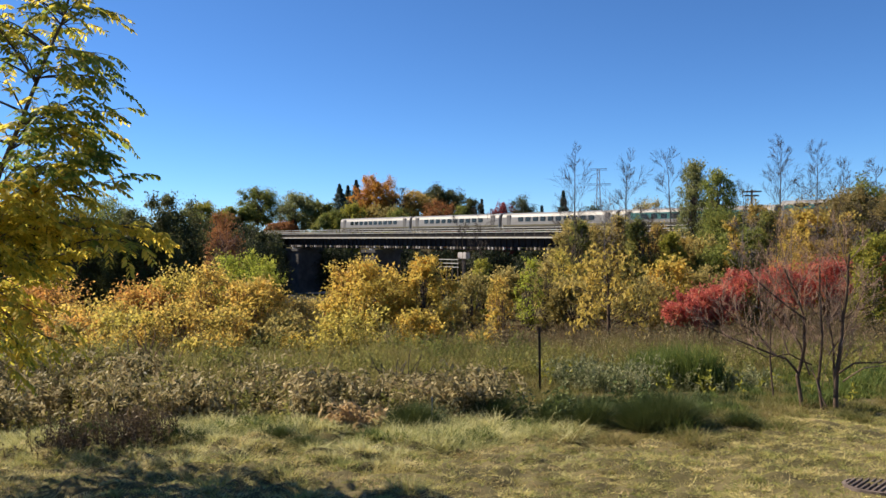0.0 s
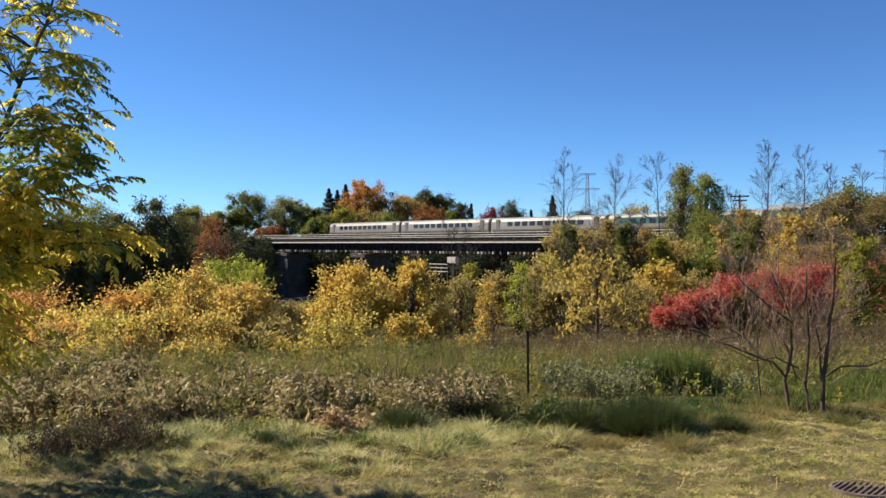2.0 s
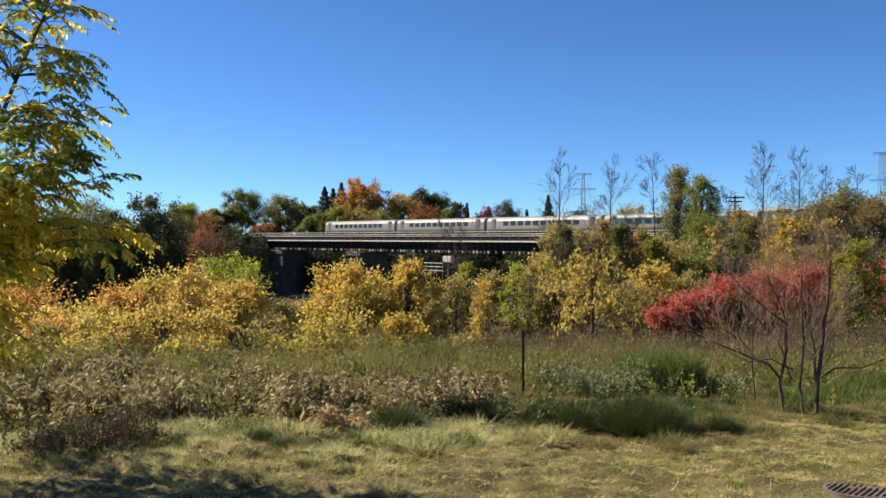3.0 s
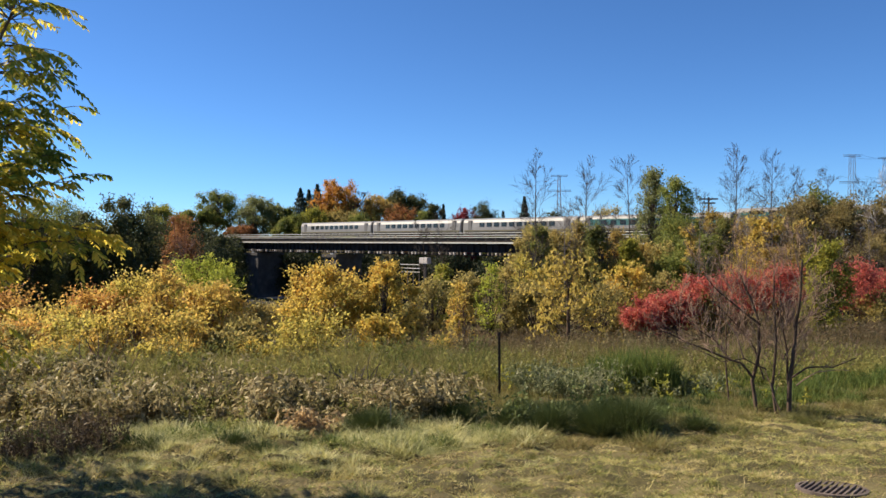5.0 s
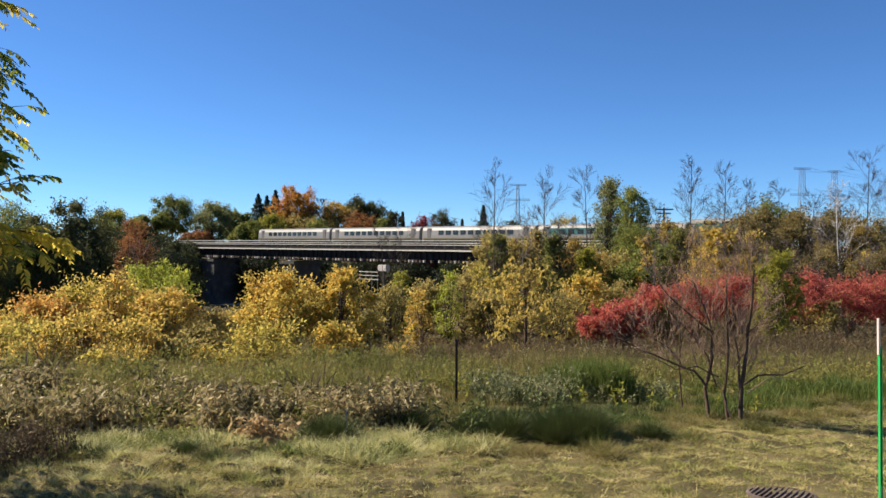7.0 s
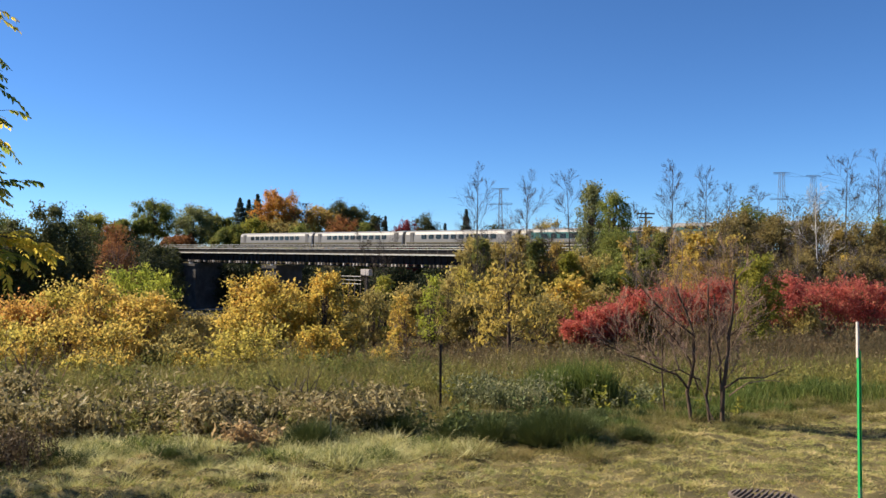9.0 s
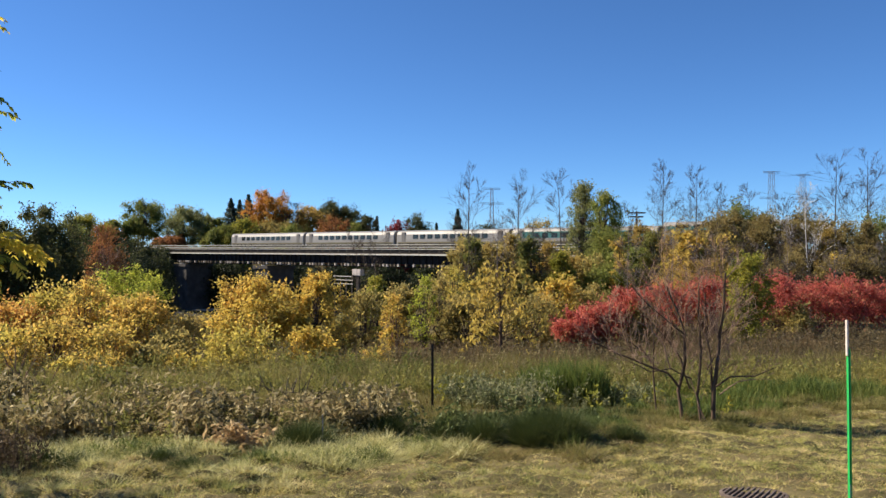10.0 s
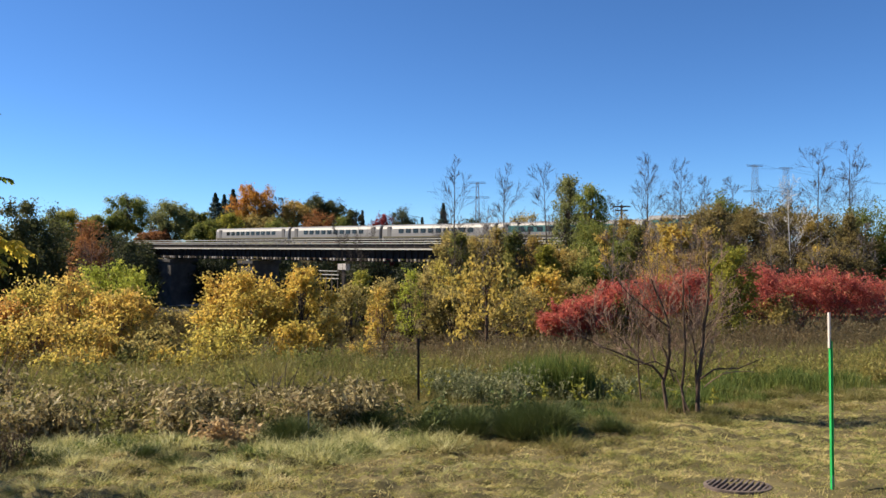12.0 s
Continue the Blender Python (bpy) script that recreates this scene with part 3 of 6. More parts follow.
for z in (-3.6, -4.3, -5.0):
    part("rail", boxed(38.7, 44.2, -3.3, -3.2, z - 0.06, z + 0.06, bevel=0.02), RAIL_PAINT, fence)
for i in range(4):
    part("post", boxed(39 + i * 1.6, 39.14 + i * 1.6, -3.196, -3.08, -14, -3.4), TIMBER, fence)
wall = boxed(-30, 8, -8.2, -7.6, -14.5, -12.7, bevel=0.05)
tagged(part("river_wall", wall, CONCRETE), "low weathered concrete wall along the river", "wall").matrix_world = TRACK


# ---- train ----
def hull(bm, x0, x1, half, z0, z1, nose=0.0):
    """A rounded car body as rings along x."""
    prof = [(-half * 0.93, z0), (-half, z0 + 0.35), (-half, z0 + (z1 - z0) * 0.45), (-half * 0.97, z1 - 0.75), (-half * 0.86, z1 - 0.3), (-half * 0.6, z1 - 0.08), (0, z1)]
    prof = prof + [(-a, b) for a, b in prof[-2::-1]]
    rings = []
    for x, s in ((x0, 0.94), (x0 + 0.15, 1), (x1 - 0.15 - nose, 1), (x1, 0.94 if not nose else 0.72)):
        rings.append([bm.verts.new((x, a * s, z0 + (b - z0) * (1 if s > 0.9 else 0.7))) for a, b in prof])
    for a, b in zip(rings, rings[1:]):
        for i in range(len(prof)):
            j = (i + 1) % len(prof)
            bm.faces.new((a[i], b[i], b[j], a[j]))
    bm.faces.new(rings[0][::-1])
    bm.faces.new(rings[-1])
    bmesh.ops.recalc_face_normals(bm, faces=bm.faces)
    return bm


def bogie(parent, x):
    ob = part("bogie", boxed(x - 1.7, x + 1.7, -1.2, 1.2, 0.35, 0.75, bevel=0.05), BLACK, parent, "black bogie frame")
    for dx in (-1.25, 1.25):
        for n in (-0.75, 0.75):
            bm = bmesh.new()
            bmesh.ops.create_cone(bm, cap_ends=True, segments=20, radius1=0.46, radius2=0.44, depth=0.13,
                                  matrix=Matrix.Translation((x + dx, n, 0.46)) @ pose(0, 0, 0, 90, 0, 0))
            part("wheel", bm, IRON, ob, "steel wheel")


def coach(L, teal):
    m = TRACK @ Matrix.Translation((L, 1.6, RAIL_Z))
    ob = empty("railway_coach", m, "silver passenger coach with teal window band" if teal else "silver grey passenger coach with dark windows and tan stripe", "train coach", "coaches of the train")
    part("body", hull(bmesh.new(), 0, 25.4, 1.52, 0.62, 3.46), SILVER, ob)
    part("skirt", boxed(0.4, 25.0, -1.54, 1.54, 0.5, 1.12, bevel=0.03), BLACK, ob, "dark lower skirt")
    part("stripe", boxed(0.3, 25.1, -1.56, 1.56, 1.124, 1.36, bevel=0.01), TAN_PAINT, ob, "tan painted lower stripe")
    if teal:
        part("band", boxed(1.2, 24.2, -1.55, 1.55, 1.85, 2.85, bevel=0.02), TEAL, ob, "teal window band")
    for i in range(10):
        x = 4.1 + i * 1.75
        part("window", boxed(x, x + 1.2, -1.565, 1.565, 1.88, 2.7, bevel=0.05), GLASS_DARK, ob, "dark tinted window")
    for x in (1.3, 23.2):
        part("door", boxed(x, x + 0.9, -1.558, 1.558, 1.2, 3.1, bevel=0.02), GREY_LOW, ob, "grey end door")
    part("gangway", boxed(25.3, 26.1, -0.7, 0.7, 0.9, 3.2, bevel=0.05), BLACK, ob, "black gangway bellows")
    for x in (4.0, 21.4):
        bogie(ob, x)
    return ob


for i in range(4):
    coach(i * 26.0 + 0.3, i == 3)
m = TRACK @ Matrix.Translation((104.4, 1.6, RAIL_Z))
loco = empty("locomotive", m, "silver and yellow diesel locomotive with dark blue nose", "locomotive")
part("body", hull(bmesh.new(), 0, 17.6, 1.5, 1.1, 3.95), SILVER, loco)
part("nose", hull(bmesh.new(), 17.604, 20.8, 1.48, 1.0, 3.9, 2.2), BLUE, loco, "dark blue sloping cab nose")
part("side_band", boxed(8.0, 17.5, -1.53, 1.53, 1.15, 2.1, bevel=0.02), GOLD_PAINT, loco, "yellow lower side band")
part("upper_band", boxed(0.6, 17.5, -1.535, 1.535, 2.75, 3.3, bevel=0.02), TEAL, loco, "teal upper side band")
part("windscreen", boxed(18.6, 19.5, -1.3, 1.3, 2.9, 3.5, bevel=0.05), GLASS_DARK, loco, "dark windscreen")
for x in (2.0, 4.6, 10.5, 13.4):
    part("grille", boxed(x, x + 1.9, -1.54, 1.54, 3.0, 3.5, bevel=0.02), BLACK, loco, "black radiator grille")
part("fuel_tank", boxed(7.5, 13.0, -1.3, 1.3, 0.3, 1.1, bevel=0.1), BLACK, loco, "black fuel tank")
for x in (3.4, 16.6):
    bogie(loco, x)


# ---- plants: places ----
# woods beyond the bridge
tree("tree", "tall green tree in the far wood", "tree", -70.32, 240.00, 14.27, 16.20, "green", 0.46, 45, 300, 0.1, group="woods beyond the bridge")
tree("tree", "grey-green willow in the far wood", "tree", -57.35, 235.00, 12.33, 14.09, "grey_green", 0.45, 45, 300, 0.1, group="woods beyond the bridge")
tree("tree", "small green tree in the far wood", "tree", -52.43, 245.00, 8.57, 11.71, "green", 0.47, 45, 300, 0.1, group="woods beyond the bridge")
tree("spruce_tree", "dark pointed spruce in the far wood", "tree", -49.85, 265.00, 18.53, 17.54, "spruce", 0.5, 60, 180, 0.1, shape="spire", group="woods beyond the bridge")
tree("spruce_tree", "dark pointed spruce in the far wood", "tree", -47.60, 268.00, 14.99, 17.16, "spruce", 0.5, 60, 180, 0.1, shape="spire", group="woods beyond the bridge")
tree("spruce_tree", "dark pointed spruce in the far wood", "tree", -43.79, 262.00, 18.32, 18.64, "spruce", 0.5, 60, 180, 0.1, shape="spire", group="woods beyond the bridge")
tree("tree", "large orange maple in autumn leaf", "tree", -35.66, 250.00, 15.03, 19.61, "orange", 0.48, 90, 225, 0.1, group="woods beyond the bridge")
tree("tree", "bright green low tree beside the line", "tree", -39.18, 225.00, 11.01, 10.41, "lime", 0.43, 45, 300, 0.1, group="woods beyond the bridge")
tree("tree", "dark green low tree beside the line", "tree", -44.69, 225.00, 9.44, 8.37, "green", 0.43, 45, 300, 0.1, group="woods beyond the bridge")
tree("tree", "brown and gold oak in autumn leaf", "tree", -23.90, 255.00, 12.48, 15.69, "brown_gold", 0.49, 45, 300, 0.1, group="woods beyond the bridge")
tree("tree", "dark green broad tree in the wood", "tree", -15.39, 262.00, 14.66, 17.36, "deep_green", 0.5, 60, 300, 0.1, group="woods beyond the bridge")
tree("tree", "rust red maple in autumn leaf", "tree", -14.95, 235.00, 11.50, 11.46, "rust", 0.45, 45, 300, 0.1, group="woods beyond the bridge")
tree("tree", "dark evergreen in the far wood", "tree", -6.95, 255.00, 8.92, 12.83, "deep_green", 0.49, 45, 300, 0.1, group="woods beyond the bridge")
tree("spruce_tree", "slender dark spruce in the wood", "tree", -2.93, 262.00, 7.33, 11.86, "spruce", 0.5, 60, 135, 0.1, shape="spire", group="woods beyond the bridge")
tree("tree", "crimson maple in autumn leaf", "tree", 2.6, 250.00, 9.0, 12.3, "crimson", 0.48, 45, 300, 0.1, group="woods beyond the bridge")
tree("tree", "dark brownish tree in the far wood", "tree", 9.4, 255.00, 10.5, 13.9, "deep_green", 0.49, 45, 300, 0.1, group="woods beyond the bridge")
tree("spruce_tree", "small spruce in the far wood", "tree", 16.18, 260.00, 9.09, 9.60, "spruce", 0.5, 60, 135, 0.1, shape="spire", group="woods beyond the bridge")
tree("spruce_tree", "dark blue-green spruce behind the railway", "tree", 21.31, 240.00, 18.46, 13.18, "spruce", 0.5, 70, 180, 0.1, shape="spire", group="woods beyond the bridge")
tree("tree", "dark tree behind the railway", "tree", 29.87, 240.00, 10.07, 9.82, "deep_green", 0.46, 45, 300, 0.1, group="woods beyond the bridge")
tree("tree", "brown tree behind the railway", "tree", 37.14, 235.00, 11.50, 9.65, "rust", 0.45, 45, 300, 0.1, group="woods beyond the bridge")
tree("tree", "olive green tree behind the railway", "tree", 45.36, 235.00, 14.79, 10.97, "olive", 0.45, 45, 300, 0.1, group="woods beyond the bridge")
tree("tree", "olive green tree behind the railway", "tree", 55.22, 235.00, 14.79, 9.65, "olive", 0.45, 45, 300, 0.1, group="woods beyond the bridge")
tree("tree", "green tree behind the railway", "tree", 65.30, 230.00, 12.87, 9.48, "green", 0.44, 45, 300, 0.1, group="woods beyond the bridge")
tree("tree", "yellow-green tree on the valley side", "tree", -71.89, 200.00, 8.39, 10.41, "lime", 0.38, 45, 300, 0.1, group="woods beyond the bridge")
tree("tree", "green tree behind the railway", "tree", -26.61, 232.00, 9.73, 9.55, "green", 0.45, 45, 300, 0.1, group="woods beyond the bridge")
tree("tree", "rusty low tree behind the bridge end", "tree", -59.63, 228.00, 9.57, 4.95, "rust", 0.44, 45, 300, 0.1, group="woods beyond the bridge")
tree("tree", "green tree behind the bridge end", "tree", -76.25, 235.00, 9.86, 9.65, "green", 0.45, 45, 300, 0.1, group="woods beyond the bridge")
tree("tree", "olive tree behind the railway", "tree", -31.14, 242.00, 13.54, 9.89, "olive", 0.46, 45, 300, 0.1, group="woods beyond the bridge")
tree("tree", "green tree behind the railway", "tree", -10.74, 240.00, 11.75, 9.82, "green", 0.46, 45, 300, 0.1, group="woods beyond the bridge")
tree("tree", "low green tree behind the railway", "tree", 13.02, 245.00, 10.28, 7.77, "green", 0.47, 45, 300, 0.1, group="woods beyond the bridge")
tree("tree", "green tree on the valley side", "tree", -72.28, 190.00, 9.30, 9.04, "green", 0.36, 45, 300, 0.1, group="woods beyond the bridge")
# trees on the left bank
tree("tree", "tree at the bridge end with shade put into its near-black leaves", "tree", -66.23, 205.00, 8.60, 4.32, "dark", 0.5, 60, 150, 0.0)
tree("tree", "tree at the bridge end with shade put into its near-black leaves", "tree", -59.18, 195.00, 8.18, 3.92, "dark", 0.5, 60, 150, 0.0)
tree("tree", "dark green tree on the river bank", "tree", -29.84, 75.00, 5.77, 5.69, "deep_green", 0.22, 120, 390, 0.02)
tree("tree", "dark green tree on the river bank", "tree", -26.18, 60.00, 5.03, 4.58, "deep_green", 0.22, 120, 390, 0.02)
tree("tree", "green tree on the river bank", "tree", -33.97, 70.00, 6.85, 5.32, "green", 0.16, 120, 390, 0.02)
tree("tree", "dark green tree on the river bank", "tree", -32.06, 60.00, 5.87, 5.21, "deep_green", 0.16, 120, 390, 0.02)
tree("tree", "green tree on the river bank", "tree", -33.23, 55.00, 5.77, 5.10, "green", 0.16, 120, 390, 0.02)
tree("tree", "rust-orange tree on the valley side", "tree", -28.77, 85.00, 5.05, 4.16, "rust", 0.17, 60, 240, 0.35)
tree("tree", "tree at the bridge end with shade put into its near-black leaves", "tree", -35.58, 120.00, 7.97, 3.19, "dark", 0.26, 80, 255, 0.0)
tree("tree", "tree below the rust tree with shade put into its near-black leaves", "tree", -33.85, 100.00, 7.69, 1.67, "dark", 0.24, 80, 255, 0.0)
tree("tree", "tree at the bridge end with shade put into its near-black leaves", "tree", -47.99, 172.00, 7.22, 1.72, "dark", 0.5, 60, 150, 0.0)
# near-black crowns stand in for the deep shade under the bridge
tree("tree", "tree behind the piers whose near-black leaves stand in for shade", "tree", -40.71, 205.00, 17.20, -1.12, "dark", 0.5, 60, 150, 0.0)
tree("tree", "tree behind the piers whose near-black leaves stand in for shade", "tree", -25.73, 200.00, 16.78, -1.06, "dark", 0.5, 60, 150, 0.0)
tree("tree", "tree behind the piers whose near-black leaves stand in for shade", "tree", -12.49, 190.00, 15.94, -1.59, "dark", 0.5, 60, 150, 0.0)
tree("tree", "tree behind the piers whose near-black leaves stand in for shade", "tree", -0.52, 185.00, 14.23, -1.50, "dark", 0.5, 60, 150, 0.0)
tree("tree", "tree behind the piers whose near-black leaves stand in for shade", "tree", 10.52, 175.00, 13.46, -1.34, "dark", 0.5, 60, 150, 0.0)
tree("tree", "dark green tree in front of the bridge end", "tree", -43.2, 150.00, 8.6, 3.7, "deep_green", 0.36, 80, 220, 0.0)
# mostly hidden tree, added to keep the sun off the first pier's left face
tree("tree", "hidden tree added to shade the first pier", "tree", -53.6, 199.5, 6.0, 1.8, "dark", 0.45, 60, 150, 0.0)
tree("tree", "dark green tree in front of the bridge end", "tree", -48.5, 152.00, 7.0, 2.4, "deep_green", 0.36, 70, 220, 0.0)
# shrubs along the meadow edge
tree("shrub", "bright yellow-green willow bush", "shrub", -12.28, 40.00, 3.5, 0.86, "bright_lime", 0.1, 60, 260, 0.1, group="autumn shrubs along the meadow", stems=5, sink=0.05, feather=0.54)
tree("shrub", "golden yellow shrub with dense leaves", "shrub", -11.53, 26.00, 2.09, -0.05, "amber", 0.105, 50, 87, 0.22, group="autumn shrubs along the meadow", stems=5, sink=0.05, feather=0.72, bark=BARK_RED)
tree("shrub", "orange and gold shrub in the meadow", "shrub", -12.23, 24.00, 2.52, -0.36, "gold", 0.105, 60, 82, 0.22, group="autumn shrubs along the meadow", stems=5, sink=0.05, feather=0.72, bark=BARK_RED)
tree("shrub", "golden yellow shrub with dense leaves", "shrub", -10.80, 27.00, 1.98, 0.49, "lemon", 0.105, 60, 82, 0.22, group="autumn shrubs along the meadow", stems=5, sink=0.05, feather=0.72, bark=BARK_RED)
tree("shrub", "tall golden shrub with bare twigs", "shrub", -9.31, 26.00, 1.55, 0.75, "gold", 0.105, 45, 67, 0.22, group="autumn shrubs along the meadow", stems=5, sink=0.05, feather=0.72, bark=BARK_RED)
tree("shrub", "orange-gold shrub with dark twigs", "shrub", -7.55, 25.00, 2.19, 0.18, "gold", 0.105, 60, 87, 0.22, group="autumn shrubs along the meadow", stems=5, sink=0.05, feather=0.72, bark=BARK_RED)
tree("shrub", "low golden shrub in the meadow", "shrub", -6.3, 24.00, 1.5, -0.85, "olive", 0.112, 40, 108, 0.12, group="autumn shrubs along the meadow", stems=5, sink=0.05, feather=0.72)
tree("shrub", "golden shrub with thin stems", "shrub", -15.35, 26.00, 2.91, 0.16, "amber", 0.105, 70, 87, 0.22, group="autumn shrubs along the meadow", stems=5, sink=0.05, feather=0.72, bark=BARK_RED)
tree("shrub", "broad yellow shrub with reddish twigs", "shrub", -4.07, 26.00, 3.00, 0.71, "yellow", 0.105, 110, 103, 0.12, group="autumn shrubs along the meadow", stems=5, sink=0.05, feather=0.72, bark=BARK_RED)
tree("young_tree", "slender young tree with yellow leaves", "tree", -2.04, 26.00, 1.91, 0.80, "yellow", 0.1, 70, 100, 0.2, shape="column", group="autumn shrubs along the meadow")
tree("shrub", "low yellow shrub in the meadow", "shrub", -4.88, 25.00, 1.22, -0.83, "lemon", 0.105, 30, 54, 0.12, group="autumn shrubs along the meadow", stems=5, sink=0.05, feather=0.72, bark=BARK_RED)
tree("shrub", "green shrub at the meadow edge", "shrub", -1.04, 38.00, 2.0, 0.03, "olive", 0.12, 44, 90, 0.03, group="autumn shrubs along the meadow", stems=5, sink=0.05, feather=0.54)
tree("shrub", "narrow orange-gold sapling at the meadow edge", "shrub", 0.40, 36.00, 1.38, -0.51, "gold", 0.13, 40, 44, 0.12, shape="column", group="autumn shrubs along the meadow", stems=5, sink=0.05, feather=0.54, bark=BARK_RED)
tree("shrub", "feathery yellow-green shrub at the meadow edge", "shrub", 1.85, 40.00, 1.3, 0.23, "bright_lime", 0.11, 34, 54, 0.03, shape="column", group="autumn shrubs along the meadow", stems=5, sink=0.05, feather=0.54)
tree("shrub", "feathery olive-yellow shrub at the meadow edge", "shrub", 3.72, 44.00, 2.5, 0.71, "lemon", 0.13, 46, 60, 0.03, group="autumn shrubs along the meadow", stems=5, sink=0.05, feather=0.54)
tree("shrub", "small golden sapling in the grass", "shrub", -0.37, 24.00, 0.76, -1.24, "gold", 0.105, 16, 30, 0.22, group="autumn shrubs along the meadow", stems=5, sink=0.05, feather=0.72, bark=BARK_RED)
yellow_sapling()
tree("shrub", "brown and olive scrub above the river", "shrub", -16.35, 70.00, 5.87, -4.03, "olive", 0.2, 50, 150, 0.03, group="autumn shrubs along the meadow", stems=5, sink=0.05, feather=0.54)
tree("shrub", "rusty low scrub above the river", "shrub", -10.66, 60.00, 3.78, -4.23, "rust", 0.18, 40, 150, 0.03, group="autumn shrubs along the meadow", stems=5, sink=0.05, feather=0.54)
tree("shrub", "olive shrub between the yellow shrubs", "shrub", -4.59, 40.00, 1.96, -1.17, "olive", 0.13, 40, 150, 0.03, group="autumn shrubs along the meadow", stems=5, sink=0.05, feather=0.54)
tree("shrub", "olive low shrub at the meadow edge", "shrub", -1.88, 34.00, 1.43, -1.11, "olive", 0.12, 40, 120, 0.03, group="autumn shrubs along the meadow", stems=5, sink=0.05, feather=0.54)
tree("shrub", "olive shrub at the meadow edge", "shrub", 3.05, 48.00, 2.35, -0.1, "olive", 0.16, 50, 80, 0.03, group="autumn shrubs along the meadow", stems=5, sink=0.05, feather=0.54)
tree("shrub", "olive shrub at the meadow edge", "shrub", 4.08, 40.00, 3.08, -0.61, "olive", 0.14, 50, 140, 0.03, group="autumn shrubs along the meadow", stems=5, sink=0.05, feather=0.54)
tree("shrub", "yellow and tan shrub at the meadow edge", "shrub", 6.80, 38.00, 2.92, -0.63, "olive", 0.13, 50, 140, 0.03, group="autumn shrubs along the meadow", stems=5, sink=0.05, feather=0.54)
tree("shrub", "yellow shrub on the slope", "shrub", 8.99, 42.00, 2.64, 0.16, "yellow", 0.177, 50, 68, 0.12, group="autumn shrubs along the meadow", stems=5, sink=0.05, feather=0.54, bark=BARK_RED)
tree("shrub", "olive shrub on the slope", "shrub", 11.26, 44.00, 3.08, -0.40, "olive", 0.15, 50, 130, 0.03, group="autumn shrubs along the meadow", stems=5, sink=0.05, feather=0.54)
tree("shrub", "small golden sapling in the meadow", "shrub", -9.29, 20.00, 0.84, -0.79, "gold", 0.0882, 16, 56, 0.22, group="autumn shrubs along the meadow", stems=5, sink=0.05, feather=0.72, bark=BARK_RED)
tree("shrub", "small golden sapling in the meadow", "shrub", -7.36, 19.00, 0.66, -0.94, "lemon", 0.0882, 16, 56, 0.22, group="autumn shrubs along the meadow", stems=5, sink=0.05, feather=0.72, bark=BARK_RED)
tree("shrub", "small golden sapling in the meadow", "shrub", -6.77, 20.00, 0.84, -0.93, "gold", 0.0882, 16, 56, 0.22, group="autumn shrubs along the meadow", stems=5, sink=0.05, feather=0.72, bark=BARK_RED)
tree("shrub", "small golden sapling in the meadow", "shrub", -5.35, 21.00, 0.73, -1.09, "yellow", 0.0882, 16, 67, 0.12, group="autumn shrubs along the meadow", stems=5, sink=0.05, feather=0.72, bark=BARK_RED)
tree("shrub", "small golden sapling in the meadow", "shrub", -4.22, 20.00, 0.84, -0.96, "lemon", 0.0882, 16, 67, 0.12, group="autumn shrubs along the meadow", stems=5, sink=0.05, feather=0.72, bark=BARK_RED)
tree("shrub", "small golden sapling in the meadow", "shrub", -9.62, 19.00, 0.93, -0.78, "gold", 0.0882, 16, 56, 0.22, group="autumn shrubs along the meadow", stems=5, sink=0.05, feather=0.72, bark=BARK_RED)
tree("shrub", "brownish shrub in the meadow", "shrub", -10.90, 20.00, 1.12, -0.55, "olive", 0.075, 16, 137, 0.03, group="autumn shrubs along the meadow", stems=5, sink=0.05, feather=0.6)
tree("shrub", "golden shrub with thin bare stems in the meadow", "shrub", -9.90, 21.00, 1.91, -0.32, "lemon", 0.0996, 34, 56, 0.22, group="autumn shrubs along the meadow", stems=5, sink=0.05, feather=0.72, bark=BARK_RED)
tree("shrub", "golden shrub with thin bare stems in the meadow", "shrub", -8.71, 21.50, 1.80, -0.19, "gold", 0.0996, 34, 56, 0.22, group="autumn shrubs along the meadow", stems=5, sink=0.05, feather=0.72, bark=BARK_RED)
tree("shrub", "golden shrub with thin bare stems in the meadow", "shrub", -7.11, 21.00, 1.76, -0.38, "gold", 0.0996, 34, 56, 0.22, group="autumn shrubs along the meadow", stems=5, sink=0.05, feather=0.72, bark=BARK_RED)
tree("shrub", "golden shrub with thin bare stems in the meadow", "shrub", -6.00, 21.50, 1.50, -0.85, "olive", 0.106, 34, 79, 0.12, group="autumn shrubs along the meadow", stems=5, sink=0.05, feather=0.72)
tree("shrub", "golden shrub with thin bare stems in the meadow", "shrub", -11.22, 21.00, 1.91, -0.44, "amber", 0.0996, 34, 56, 0.22, group="autumn shrubs along the meadow", stems=5, sink=0.05, feather=0.72, bark=BARK_RED)
tree("shrub", "golden shrub with thin bare stems in the meadow", "shrub", -3.68, 22.00, 2.15, -0.48, "lemon", 0.0996, 34, 67, 0.12, group="autumn shrubs along the meadow", stems=5, sink=0.05, feather=0.72, bark=BARK_RED)
tree("shrub", "golden shrub with thin bare stems in the meadow", "shrub", -2.03, 22.50, 1.26, -0.59, "yellow", 0.0996, 34, 67, 0.12, group="autumn shrubs along the meadow", stems=5, sink=0.05, feather=0.72, bark=BARK_RED)
tree("shrub", "small orange-red shrub among yellow ones", "shrub", -4.67, 26.50, 0.78, 0.47, "orange", 0.09, 14, 87, 0.03, group="autumn shrubs along the meadow", stems=5, sink=0.05, feather=0.6)
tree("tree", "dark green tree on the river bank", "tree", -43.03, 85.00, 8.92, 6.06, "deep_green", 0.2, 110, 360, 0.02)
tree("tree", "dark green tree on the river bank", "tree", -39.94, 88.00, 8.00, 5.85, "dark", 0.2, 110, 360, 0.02)
